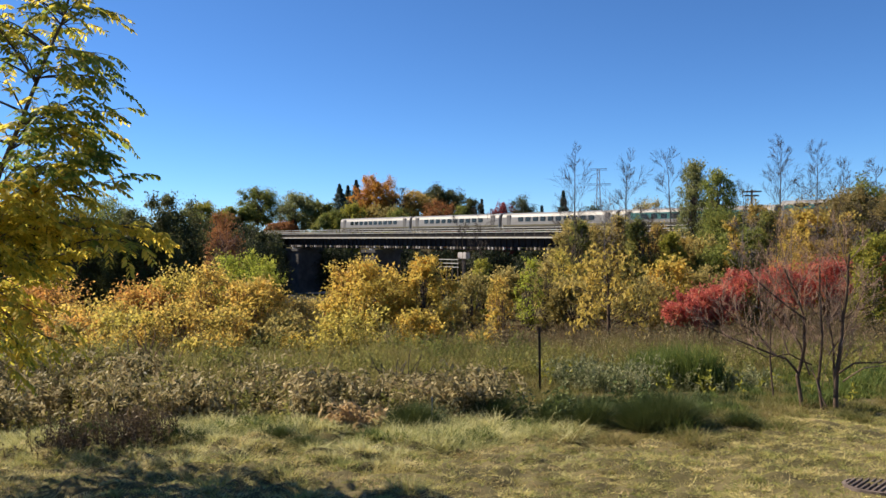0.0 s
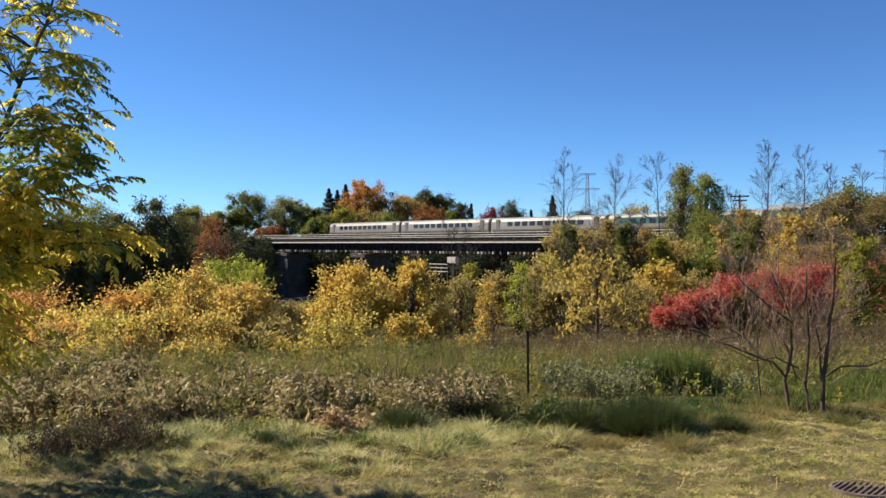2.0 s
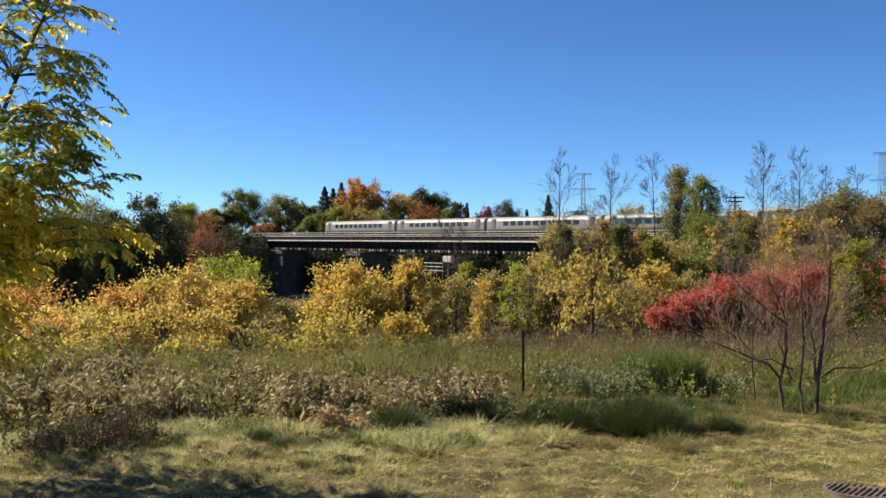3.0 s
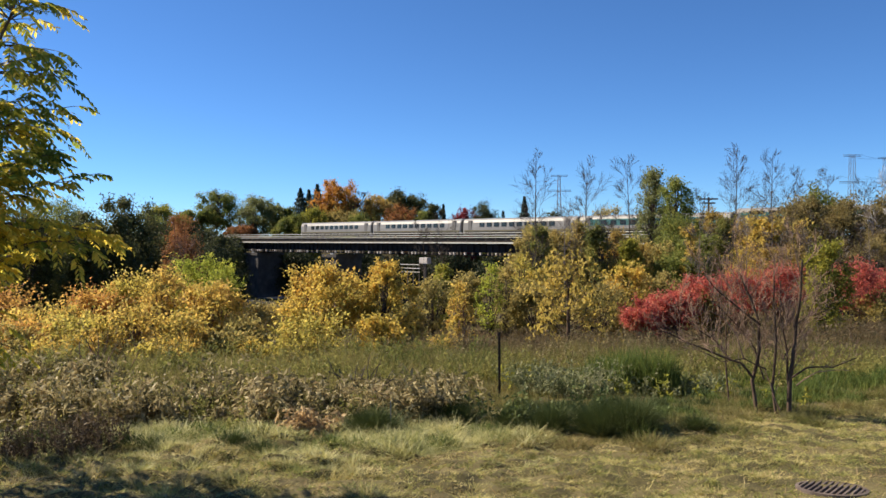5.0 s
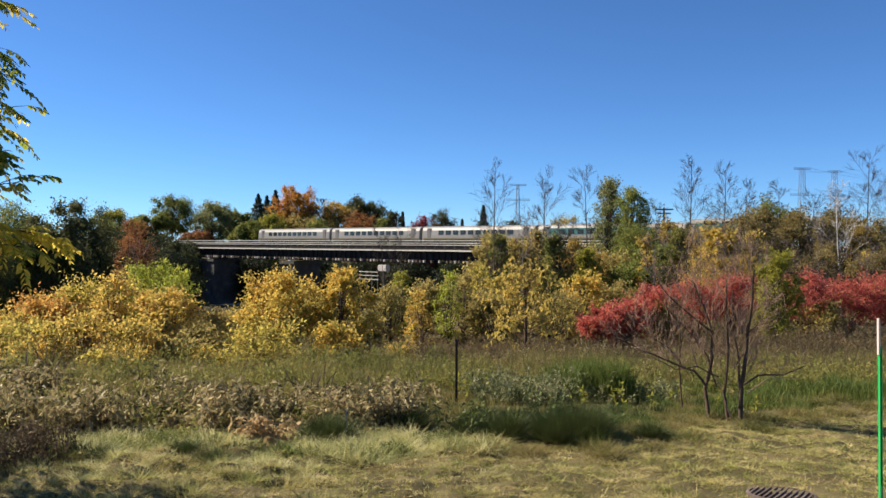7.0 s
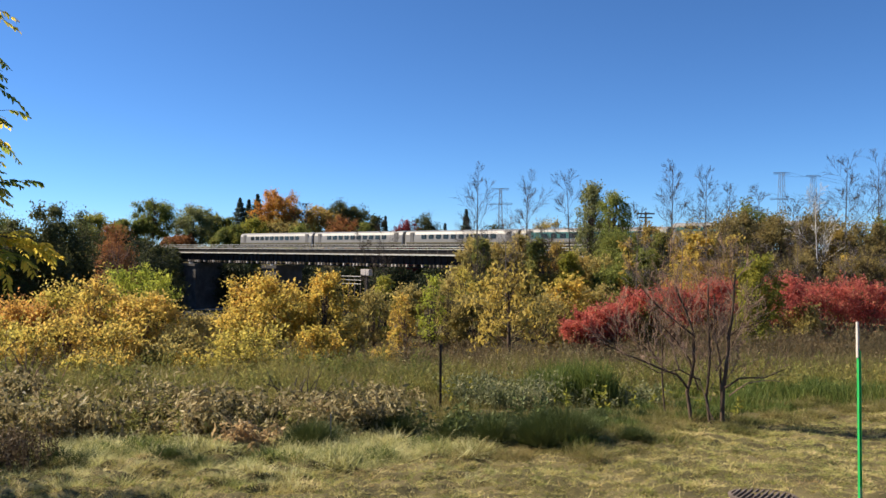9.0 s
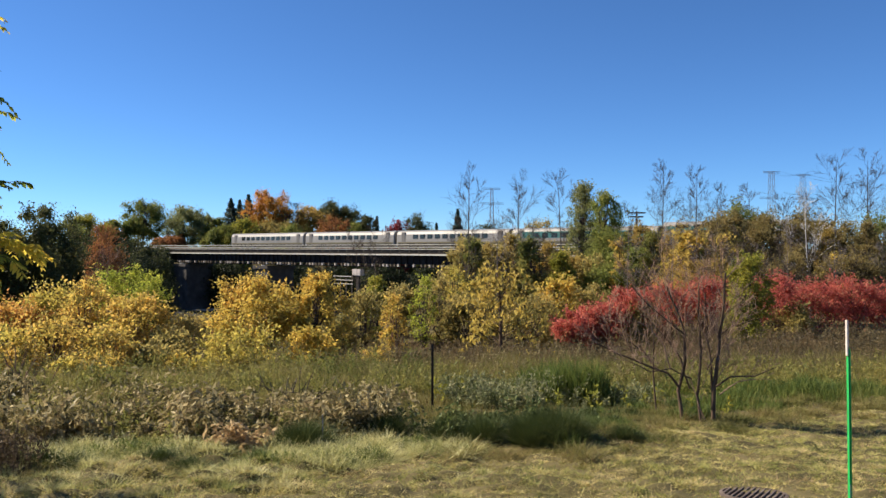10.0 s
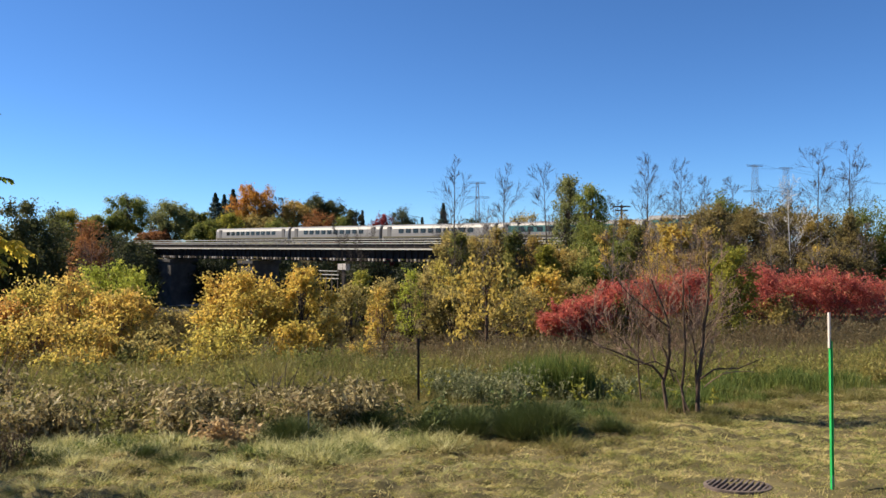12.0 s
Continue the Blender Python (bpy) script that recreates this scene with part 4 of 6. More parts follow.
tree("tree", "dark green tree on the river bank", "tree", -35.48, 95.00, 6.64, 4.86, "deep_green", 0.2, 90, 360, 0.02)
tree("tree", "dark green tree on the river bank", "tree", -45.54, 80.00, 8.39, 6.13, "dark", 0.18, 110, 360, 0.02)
# thicket on the slope
tree("tree", "olive and rust tree of the thicket", "tree", 6.76, 62.00, 3.90, 2.51, "olive", 0.19, 75, 230, 0.05, group="thicket on the slope", feather=0.58)
tree("tree", "olive tree of the thicket", "tree", 9.06, 60.00, 3.36, 1.85, "olive", 0.18, 75, 230, 0.05, group="thicket on the slope", feather=0.58)
tree("tree", "yellowing tree of the thicket", "tree", 8.95, 52.00, 3.64, 0.91, "yellow", 0.16, 70, 170, 0.05, group="thicket on the slope", feather=0.58)
tree("tree", "rusty tree of the thicket", "tree", 11.79, 56.00, 3.52, 1.25, "brown_gold", 0.17, 75, 230, 0.05, group="thicket on the slope", feather=0.58)
tree("tree", "slender yellowing tree of the thicket", "tree", 4.68, 54.00, 1.96, 1.34, "olive", 0.14, 60, 150, 0.02, shape="column", group="thicket on the slope", feather=0.58)
tree("tree", "slender yellowing tree of the thicket", "tree", 5.38, 50.00, 1.61, 2.19, "goldenrod", 0.14, 60, 150, 0.02, shape="column", group="thicket on the slope", feather=0.58)
tree("tree", "slender yellowing tree of the thicket", "tree", 6.69, 52.00, 1.75, 1.93, "olive", 0.14, 60, 150, 0.02, shape="column", group="thicket on the slope", feather=0.58)
tree("tree", "slender yellowing tree of the thicket", "tree", 7.69, 50.00, 1.82, 2.47, "olive", 0.14, 60, 150, 0.02, shape="column", group="thicket on the slope", feather=0.58)
tree("tree", "slender yellowing tree of the thicket", "tree", 8.59, 48.00, 1.61, 2.17, "goldenrod", 0.14, 60, 150, 0.02, shape="column", group="thicket on the slope", feather=0.58)
tree("tree", "slender yellowing tree of the thicket", "tree", 10.47, 52.00, 1.82, 1.93, "brown_gold", 0.14, 60, 150, 0.02, shape="column", group="thicket on the slope", feather=0.58)
tree("tree", "slender yellowing tree of the thicket", "tree", 10.98, 50.00, 1.61, 1.36, "lime", 0.14, 60, 150, 0.02, shape="column", group="thicket on the slope", feather=0.58)
tree("tree", "slender yellowing tree of the thicket", "tree", 18.05, 54.00, 1.66, 2.70, "goldenrod", 0.14, 60, 150, 0.02, shape="column", group="thicket on the slope", feather=0.58)
tree("tree", "slender yellowing tree of the thicket", "tree", 20.40, 52.00, 1.89, 2.80, "brown_gold", 0.14, 60, 150, 0.02, shape="column", group="thicket on the slope", feather=0.58)
tree("tree", "slender yellowing tree of the thicket", "tree", 27.98, 54.00, 1.96, 3.45, "dull_olive", 0.14, 60, 150, 0.02, shape="column", group="thicket on the slope", feather=0.58)
tree("tree", "slender yellowing tree of the thicket", "tree", 30.44, 54.00, 1.89, 3.00, "brown_gold", 0.14, 60, 150, 0.02, shape="column", group="thicket on the slope", feather=0.58)
tree("tree", "slender yellowing tree of the thicket", "tree", 33.38, 54.00, 1.96, 3.45, "dull_olive", 0.14, 60, 150, 0.02, shape="column", group="thicket on the slope", feather=0.58)
tree("poplar_tree", "tall green poplar tree in the thicket", "tree", 18.45, 75.00, 3.3, 7.7, "grey_green", 0.17, 110, 150, 0.05, shape="column", group="thicket on the slope", feather=0.58)
tree("poplar_tree", "yellow-green poplar tree in the thicket", "tree", 19.94, 72.00, 3.4, 6.6, "mid_green", 0.17, 110, 150, 0.05, shape="column", group="thicket on the slope", feather=0.58)
tree("tree", "dense green tree of the thicket", "tree", 14.10, 60.00, 5.03, 1.22, "olive", 0.18, 80, 190, 0.05, group="thicket on the slope", feather=0.58)
tree("tree", "dense green tree of the thicket", "tree", 15.42, 55.00, 4.23, 0.48, "mid_green", 0.17, 80, 190, 0.05, group="thicket on the slope", feather=0.58)
tree("tree", "golden narrow tree of the thicket", "tree", 19.99, 62.00, 2.60, 3.59, "brown_gold", 0.19, 50, 100, 0.05, shape="column", group="thicket on the slope", feather=0.58)
tree("tree", "dark green tree of the thicket", "tree", 18.09, 58.00, 3.65, 1.64, "mid_green", 0.17, 75, 230, 0.05, group="thicket on the slope", feather=0.58)
tree("tree", "gold and brown tree of the thicket", "tree", 20.99, 56.00, 4.31, 3.40, "brown_gold", 0.17, 70, 170, 0.05, group="thicket on the slope", feather=0.58)
tree("tree", "yellow tree of the thicket", "tree", 18.04, 50.00, 2.80, 1.29, "yellow", 0.15, 40, 90, 0.05, group="thicket on the slope", feather=0.58)
tree("tree", "olive brown tree of the thicket", "tree", 25.85, 60.00, 5.03, 4.37, "dull_olive", 0.18, 75, 230, 0.05, group="thicket on the slope", feather=0.58)
tree("tree", "grey-green tree of the thicket", "tree", 30.18, 62.00, 5.20, 4.59, "dull_olive", 0.19, 75, 230, 0.05, group="thicket on the slope", feather=0.58)
tree("tree", "green tree of the thicket", "tree", 29.82, 66.00, 4.62, 5.57, "green", 0.2, 75, 230, 0.05, group="thicket on the slope", feather=0.58)
tree("tree", "olive brown tree of the thicket", "tree", 33.64, 62.00, 5.64, 4.90, "dull_olive", 0.19, 75, 230, 0.05, group="thicket on the slope", feather=0.58)
tree("tree", "brown and gold tree of the thicket", "tree", 35.92, 60.00, 5.45, 3.95, "dull_olive", 0.18, 75, 230, 0.05, group="thicket on the slope", feather=0.58)
tree("tree", "green tree of the thicket", "tree", 38.43, 60.00, 5.45, 4.58, "green", 0.18, 75, 230, 0.05, group="thicket on the slope", feather=0.58)
tree("tree", "yellow vine-covered tree of the thicket", "tree", 30.04, 52.00, 2.55, 1.27, "yellow", 0.16, 40, 90, 0.05, group="thicket on the slope", feather=0.58)
tree("tree", "brownish shrub of the thicket", "tree", 18.53, 46.00, 3.86, 0.99, "brown_gold", 0.14, 75, 230, 0.05, group="thicket on the slope", feather=0.58)
tree("tree", "brownish shrub of the thicket", "tree", 24.03, 48.00, 4.70, 1.30, "dull_olive", 0.14, 75, 230, 0.05, group="thicket on the slope", feather=0.58)
tree("tree", "brownish shrub of the thicket", "tree", 28.73, 48.00, 4.70, 1.30, "dull_olive", 0.14, 75, 230, 0.05, group="thicket on the slope", feather=0.58)
tree("tree", "narrow yellow-green tree in front of the red shrubs", "tree", 15.14, 33.00, 1.94, 1.35, "lime", 0.12, 80, 110, 0.02, shape="column", group="thicket on the slope", feather=0.58)
tree("shrub", "feathery yellow-green shrub at the meadow edge", "shrub", -0.5, 42.00, 1.5, 0.1, "lime", 0.13, 45, 90, 0.03, shape="column", group="autumn shrubs along the meadow", stems=5, sink=0.05, feather=0.54)
tree("shrub", "olive and yellow shrub at the meadow edge", "shrub", 0.9, 45.00, 2.2, -0.2, "olive", 0.14, 50, 120, 0.03, group="autumn shrubs along the meadow", stems=5, sink=0.05, feather=0.54)
tree("shrub", "yellow-green shrub at the meadow edge", "shrub", 2.75, 42.00, 1.3, 0.1, "olive", 0.12, 36, 60, 0.03, shape="column", group="autumn shrubs along the meadow", stems=5, sink=0.05, feather=0.54)
tree("shrub", "brown scrub above the river", "shrub", -9.6, 40.0, 3.2, -1.75, "brown_gold", 0.12, 45, 90, 0.03, group="autumn shrubs along the meadow", stems=5, sink=0.05, feather=0.54)
tree("tree", "dense green tree below the poplars", "tree", 18.2, 64.00, 4.6, 3.2, "green", 0.16, 90, 190, 0.02, group="thicket on the slope", feather=0.58)
tree("tree", "dark green bush below the poplars", "tree", 17.2, 58.00, 4.4, 1.3, "green", 0.15, 90, 190, 0.02, group="thicket on the slope", feather=0.58)
tree("vine_covered_tree", "tree hung with large yellow vine leaves", "tree", 19.6, 51.00, 2.3, 3.2, "bright_yellow", 0.24, 40, 42, 0.3, group="thicket on the slope", slim=0.75, droop=0.8)
tree("vine_covered_tree", "tree hung with large yellow vine leaves", "tree", 22.0, 52.00, 2.0, 3.0, "bright_yellow", 0.22, 28, 34, 0.35, group="thicket on the slope", slim=0.75, droop=0.8)
tree("vine_covered_tree", "tree hung with large yellow vine leaves", "tree", 31.9, 52.00, 1.7, 1.6, "bright_yellow", 0.22, 36, 44, 0.1, group="thicket on the slope", slim=0.75, droop=0.8)
tree("vine_covered_tree", "tree hung with large yellow vine leaves", "tree", 15.8, 54.00, 1.5, 2.3, "bright_yellow", 0.2, 26, 40, 0.1, shape="column", group="thicket on the slope", slim=0.75, droop=0.8)
bare_tree("birch_tree", "thin white-barked birch without leaves", 28.21, 52.0, 5.3, 61, BARK_WHITE, branches=9, girth=0.0075)
# red shrubs
tree("shrub", "tan and yellow shrub among the red ones", "shrub", 11.51, 36.50, 1.79, -0.80, "olive", 0.12, 40, 110, 0.03, group="autumn shrubs along the meadow", stems=5, sink=0.05, feather=0.54)
tree("shrub", "tan and olive shrub among the red ones", "shrub", 18.78, 36.00, 2.01, -0.89, "olive", 0.12, 40, 100, 0.03, group="autumn shrubs along the meadow", stems=5, sink=0.05, feather=0.54)
tree("sumac_shrub", "red sumac shrub with drooping leaves", "shrub", 8.17, 35.00, 1.52, -1.07, "red", 0.14, 46, 110, 0.3, group="red sumac thicket", feather=0.66, stems=6, sink=0.05, slim=0.35, droop=0.6, bark=BARK_RED)
tree("sumac_shrub", "red sumac shrub with drooping leaves", "shrub", 9.21, 36.00, 1.26, -0.89, "red", 0.14, 46, 110, 0.3, group="red sumac thicket", feather=0.66, stems=6, sink=0.05, slim=0.35, droop=0.6, bark=BARK_RED)
tree("sumac_shrub", "red sumac shrub with drooping leaves", "shrub", 9.84, 36.00, 2.01, -0.77, "red", 0.14, 46, 110, 0.3, group="red sumac thicket", feather=0.66, stems=6, sink=0.05, slim=0.35, droop=0.6, bark=BARK_RED)
tree("sumac_shrub", "red sumac shrub with drooping leaves", "shrub", 11.41, 37.00, 2.07, -0.19, "red", 0.14, 46, 110, 0.3, group="red sumac thicket", feather=0.66, stems=6, sink=0.05, slim=0.35, droop=0.6, bark=BARK_RED)
tree("sumac_shrub", "red sumac shrub with drooping leaves", "shrub", 13.45, 38.00, 2.66, 0.03, "red", 0.14, 46, 110, 0.3, group="red sumac thicket", feather=0.66, stems=6, sink=0.05, slim=0.35, droop=0.6, bark=BARK_RED)
tree("sumac_shrub", "red sumac shrub with drooping leaves", "shrub", 15.57, 38.00, 2.66, 0.30, "red", 0.14, 46, 110, 0.3, group="red sumac thicket", feather=0.66, stems=6, sink=0.05, slim=0.35, droop=0.6, bark=BARK_RED)
tree("sumac_shrub", "red sumac shrub with drooping leaves", "shrub", 18.53, 37.00, 2.33, 0.54, "red", 0.14, 46, 110, 0.3, group="red sumac thicket", feather=0.66, stems=6, sink=0.05, slim=0.35, droop=0.6, bark=BARK_RED)
tree("sumac_shrub", "red sumac shrub with drooping leaves", "shrub", 20.89, 38.00, 2.92, 0.35, "red", 0.14, 46, 110, 0.3, group="red sumac thicket", feather=0.66, stems=6, sink=0.05, slim=0.35, droop=0.6, bark=BARK_RED)
tree("sumac_shrub", "red sumac shrub with drooping leaves", "shrub", 22.75, 38.00, 2.92, 0.30, "red", 0.14, 46, 110, 0.3, group="red sumac thicket", feather=0.66, stems=6, sink=0.05, slim=0.35, droop=0.6, bark=BARK_RED)
tree("sumac_shrub", "red sumac shrub with drooping leaves", "shrub", 24.61, 38.00, 2.92, -0.10, "red", 0.14, 46, 110, 0.3, group="red sumac thicket", feather=0.66, stems=6, sink=0.05, slim=0.35, droop=0.6, bark=BARK_RED)
# bare trees
bare_tree("bare_tree", "leafless tree with fine upright twigs above the thicket", 9.07, 92.00, 10.03, 3, BARK)
bare_tree("bare_tree", "leafless tree with fine upright twigs above the thicket", 15.18, 94.00, 9.23, 5, BARK)
bare_tree("bare_tree", "leafless tree with fine upright twigs above the thicket", 20.33, 92.00, 9.38, 8, BARK)
bare_tree("bare_tree", "leafless tree with fine upright twigs above the thicket", 29.14, 84.00, 10.47, 11, BARK, branches=18)
bare_tree("bare_tree", "leafless tree with fine upright twigs above the thicket", 31.88, 82.00, 9.57, 14, BARK)
bare_tree("bare_tree", "leafless tree with fine upright twigs above the thicket", 33.62, 80.00, 7.25, 17, BARK)
bare_tree("bare_tree", "leafless tree with fine upright twigs above the thicket", 39.94, 70.00, 9.38, 21, BARK, branches=18)
bare_tree("bare_tree", "leafless tree with fine upright twigs above the thicket", 43.27, 70.00, 9.58, 25, BARK, branches=18)
bare_tree("bare_tree", "leafless tree with fine upright twigs above the thicket", 34.06, 64.00, 5.67, 28, BARK)
bare_tree("bare_tree", "leafless tree with fine upright twigs above the thicket", 21.29, 88.00, 6.58, 31, BARK)
bare_tree("bare_tree", "leafless tree with fine upright twigs above the thicket", 35.40, 76.00, 7.23, 35, BARK)
bare_tree("bare_tree", "leafless tree with fine upright twigs above the thicket", 29.30, 95.00, 5.98, 38, BARK)
bare_tree("bare_tree", "leafless tree with fine upright twigs above the thicket", -40.95, 240.00, 12.68, 41, BARK)
bare_tree("bare_tree", "leafless tree with fine upright twigs above the thicket", -28.10, 245.00, 14.62, 44, BARK)
bare_tree("bare_tree", "leafless tree with fine upright twigs above the thicket", -68.57, 238.00, 13.42, 47, BARK)
bare_tree("bare_tree", "leafless tree with fine upright twigs above the thicket", 30.89, 70.00, 5.57, 51, BARK)
bare_tree("bare_tree", "leafless tree with fine upright twigs above the thicket", 36.05, 72.00, 6.18, 53, BARK)
# leafless saplings in the thicket
bare_tree("bare_sapling", "thin leafless sapling in the thicket", 14.92, 43.72, 2.37, 100, BARK, branches=11, group='leafless saplings', girth=0.008)
bare_tree("bare_sapling", "thin leafless sapling in the thicket", 15.56, 43.47, 2.36, 101, BARK_PALE, branches=11, group='leafless saplings', girth=0.008)
bare_tree("bare_sapling", "thin leafless sapling in the thicket", 18.73, 48.60, 1.71, 102, BARK, branches=11, group='leafless saplings', girth=0.008)
bare_tree("bare_sapling", "thin leafless sapling in the thicket", 18.46, 46.76, 2.66, 103, BARK_PALE, branches=11, group='leafless saplings', girth=0.008)
bare_tree("bare_sapling", "thin leafless sapling in the thicket", 18.05, 43.74, 2.71, 104, BARK, branches=11, group='leafless saplings', girth=0.008)
bare_tree("bare_sapling", "thin leafless sapling in the thicket", 21.27, 48.80, 1.62, 105, BARK_PALE, branches=11, group='leafless saplings', girth=0.008)
bare_tree("bare_sapling", "thin leafless sapling in the thicket", 19.99, 44.35, 2.54, 106, BARK, branches=11, group='leafless saplings', girth=0.008)
bare_tree("bare_sapling", "thin leafless sapling in the thicket", 22.97, 48.12, 1.52, 107, BARK_PALE, branches=11, group='leafless saplings', girth=0.008)
bare_tree("bare_sapling", "thin leafless sapling in the thicket", 21.67, 43.61, 1.99, 108, BARK, branches=11, group='leafless saplings', girth=0.008)
bare_tree("bare_sapling", "thin leafless sapling in the thicket", 24.02, 46.54, 2.85, 109, BARK_PALE, branches=11, group='leafless saplings', girth=0.008)
bare_tree("bare_sapling", "thin leafless sapling in the thicket", 23.42, 43.63, 1.38, 110, BARK, branches=11, group='leafless saplings', girth=0.008)
bare_tree("bare_sapling", "thin leafless sapling in the thicket", 26.87, 46.83, 2.61, 111, BARK_PALE, branches=11, group='leafless saplings', girth=0.008)
bare_tree("bare_sapling", "thin leafless sapling in the thicket", 28.30, 47.01, 1.47, 112, BARK, branches=11, group='leafless saplings', girth=0.008)
bare_tree("bare_sapling", "thin leafless sapling in the thicket", 29.63, 46.56, 2.39, 113, BARK_PALE, branches=11, group='leafless saplings', girth=0.008)
bare_tree("bare_sapling", "thin leafless sapling in the thicket", 4.74, 46.02, 2.87, 114, BARK, branches=11, group='leafless saplings', girth=0.008)
bare_tree("bare_sapling", "thin leafless sapling in the thicket", 6.76, 48.69, 3.18, 115, BARK_PALE, branches=11, group='leafless saplings', girth=0.008)
bare_tree("bare_sapling", "thin leafless sapling in the thicket", 8.97, 47.38, 2.67, 116, BARK, branches=11, group='leafless saplings', girth=0.008)
bare_tree("bare_sapling", "thin leafless sapling in the thicket", 13.97, 46.30, 2.52, 117, BARK_PALE, branches=11, group='leafless saplings', girth=0.008)
bare_tree("bare_sapling", "thin leafless sapling in front of the bridge", -0.78, 70.00, 3.41, 130, BARK, branches=9, group='leafless saplings', girth=0.006)
bare_tree("bare_sapling", "thin leafless sapling in front of the bridge", -2.42, 72.00, 2.56, 131, BARK, branches=9, group='leafless saplings', girth=0.005)
bare_tree("bare_sapling", "thin leafless sapling behind the golden shrubs", -13.54, 40.00, 1.63, 132, BARK_RED, branches=12, group='leafless saplings', girth=0.007)


# ---- pylons ----
def pylon(x, y, top):
    z0 = gz(x, y)
    h = top - z0
    ob = empty("power_pylon", Matrix.Translation((x, y, z0)), "grey steel lattice power pylon far away", "pylon", "power pylons")
    w0, w1 = h * 0.04, h * 0.018
    p0, p2 = [], []
    for sx in (-1, 1):
        for sy in (-1, 1):
            p0.append((sx * w0, sy * w0, 0)), p2.append((sx * w1, sy * w1, h))
    p0, p2 = np.array(p0, float), np.array(p2, float)
    v, q = limbs(p0, (p0 + p2) / 2, p2, 0.12, 0.09, 1, 4)
    piece("legs", mesh_from("legs", v, [q]), GALV, ob)
    a, b = [], []
    for i in range(9):
        f0, f1 = i / 9, (i + 1) / 9
        c = [p0 * (1 - f) + p2 * f for f in (f0, f1)]
        for j, k in ((0, 1), (1, 3), (3, 2), (2, 0)):
            a += [c[0][j], c[0][k]]
            b += [c[1][k], c[1][j]]
    a, b = np.array(a), np.array(b)
    v, q = limbs(a, (a + b) / 2, b, 0.05, 0.05, 1, 3)
    piece("bracing", mesh_from("bracing", v, [q]), GALV, ob)
    for f, s in ((0.74, 6.5), (0.98, 4.5)):
        bm = bmesh.new()
        for side in (-1, 1):
            for dz in (0, 0.9):
                box(bm, min(0, side * s), max(0, side * s), -0.12, 0.12, h * f + dz * 0.8 - 0.1, h * f + dz * 0.8 + 0.12)
        part("crossarm", bm, GALV, ob)


pylon(56.5, 430, 34.0)
pylon(206, 420, 43.5)
pylon(250, 470, 47.0)



def strand(a, b, sag, name, label):
    a, b = np.array(a, float), np.array(b, float)
    v, q = limbs([a], [(a + b) / 2 - np.array([0, 0, 2 * sag])], [b], 0.05, 0.05, 14, 4)
    tagged(piece(name, mesh_from(name, v, [q]), STEEL_DARK, smooth=True), label, "cable", "power cables")


for dx, z in ((-6.5, 34.8), (6.5, 34.8), (-4.5, 46.0), (4.5, 46.0)):
    strand((206 + dx, 420, z - 2.6), (250 + dx, 470, z), 1.2, "power_cable", "thin dark power cable between far pylons")
    strand((250 + dx, 470, z), (420 + dx, 560, z - 2), 4.0, "power_cable", "thin dark power cable between far pylons")
ux, uy = 31.5, 100.0
upole = empty("utility_pole", Matrix.Translation((ux, uy, gz(ux, uy))), "dark wooden utility pole beside the railway", "pole")
uh = 6.4 - gz(ux, uy)
v, q = limbs([[0, 0, -0.5]], [[0, 0, uh / 2]], [[0, 0, uh]], 0.16, 0.11, 4, 10)
piece("mast", mesh_from("mast", v, [q]), TIMBER, upole, smooth=True)
for dz, hw in ((0.25, 1.15), (0.75, 0.85)):
    part("crossarm", boxed(-hw, hw, -0.07, 0.07, uh - dz - 0.09, uh - dz + 0.09, bevel=0.02), TIMBER, upole)

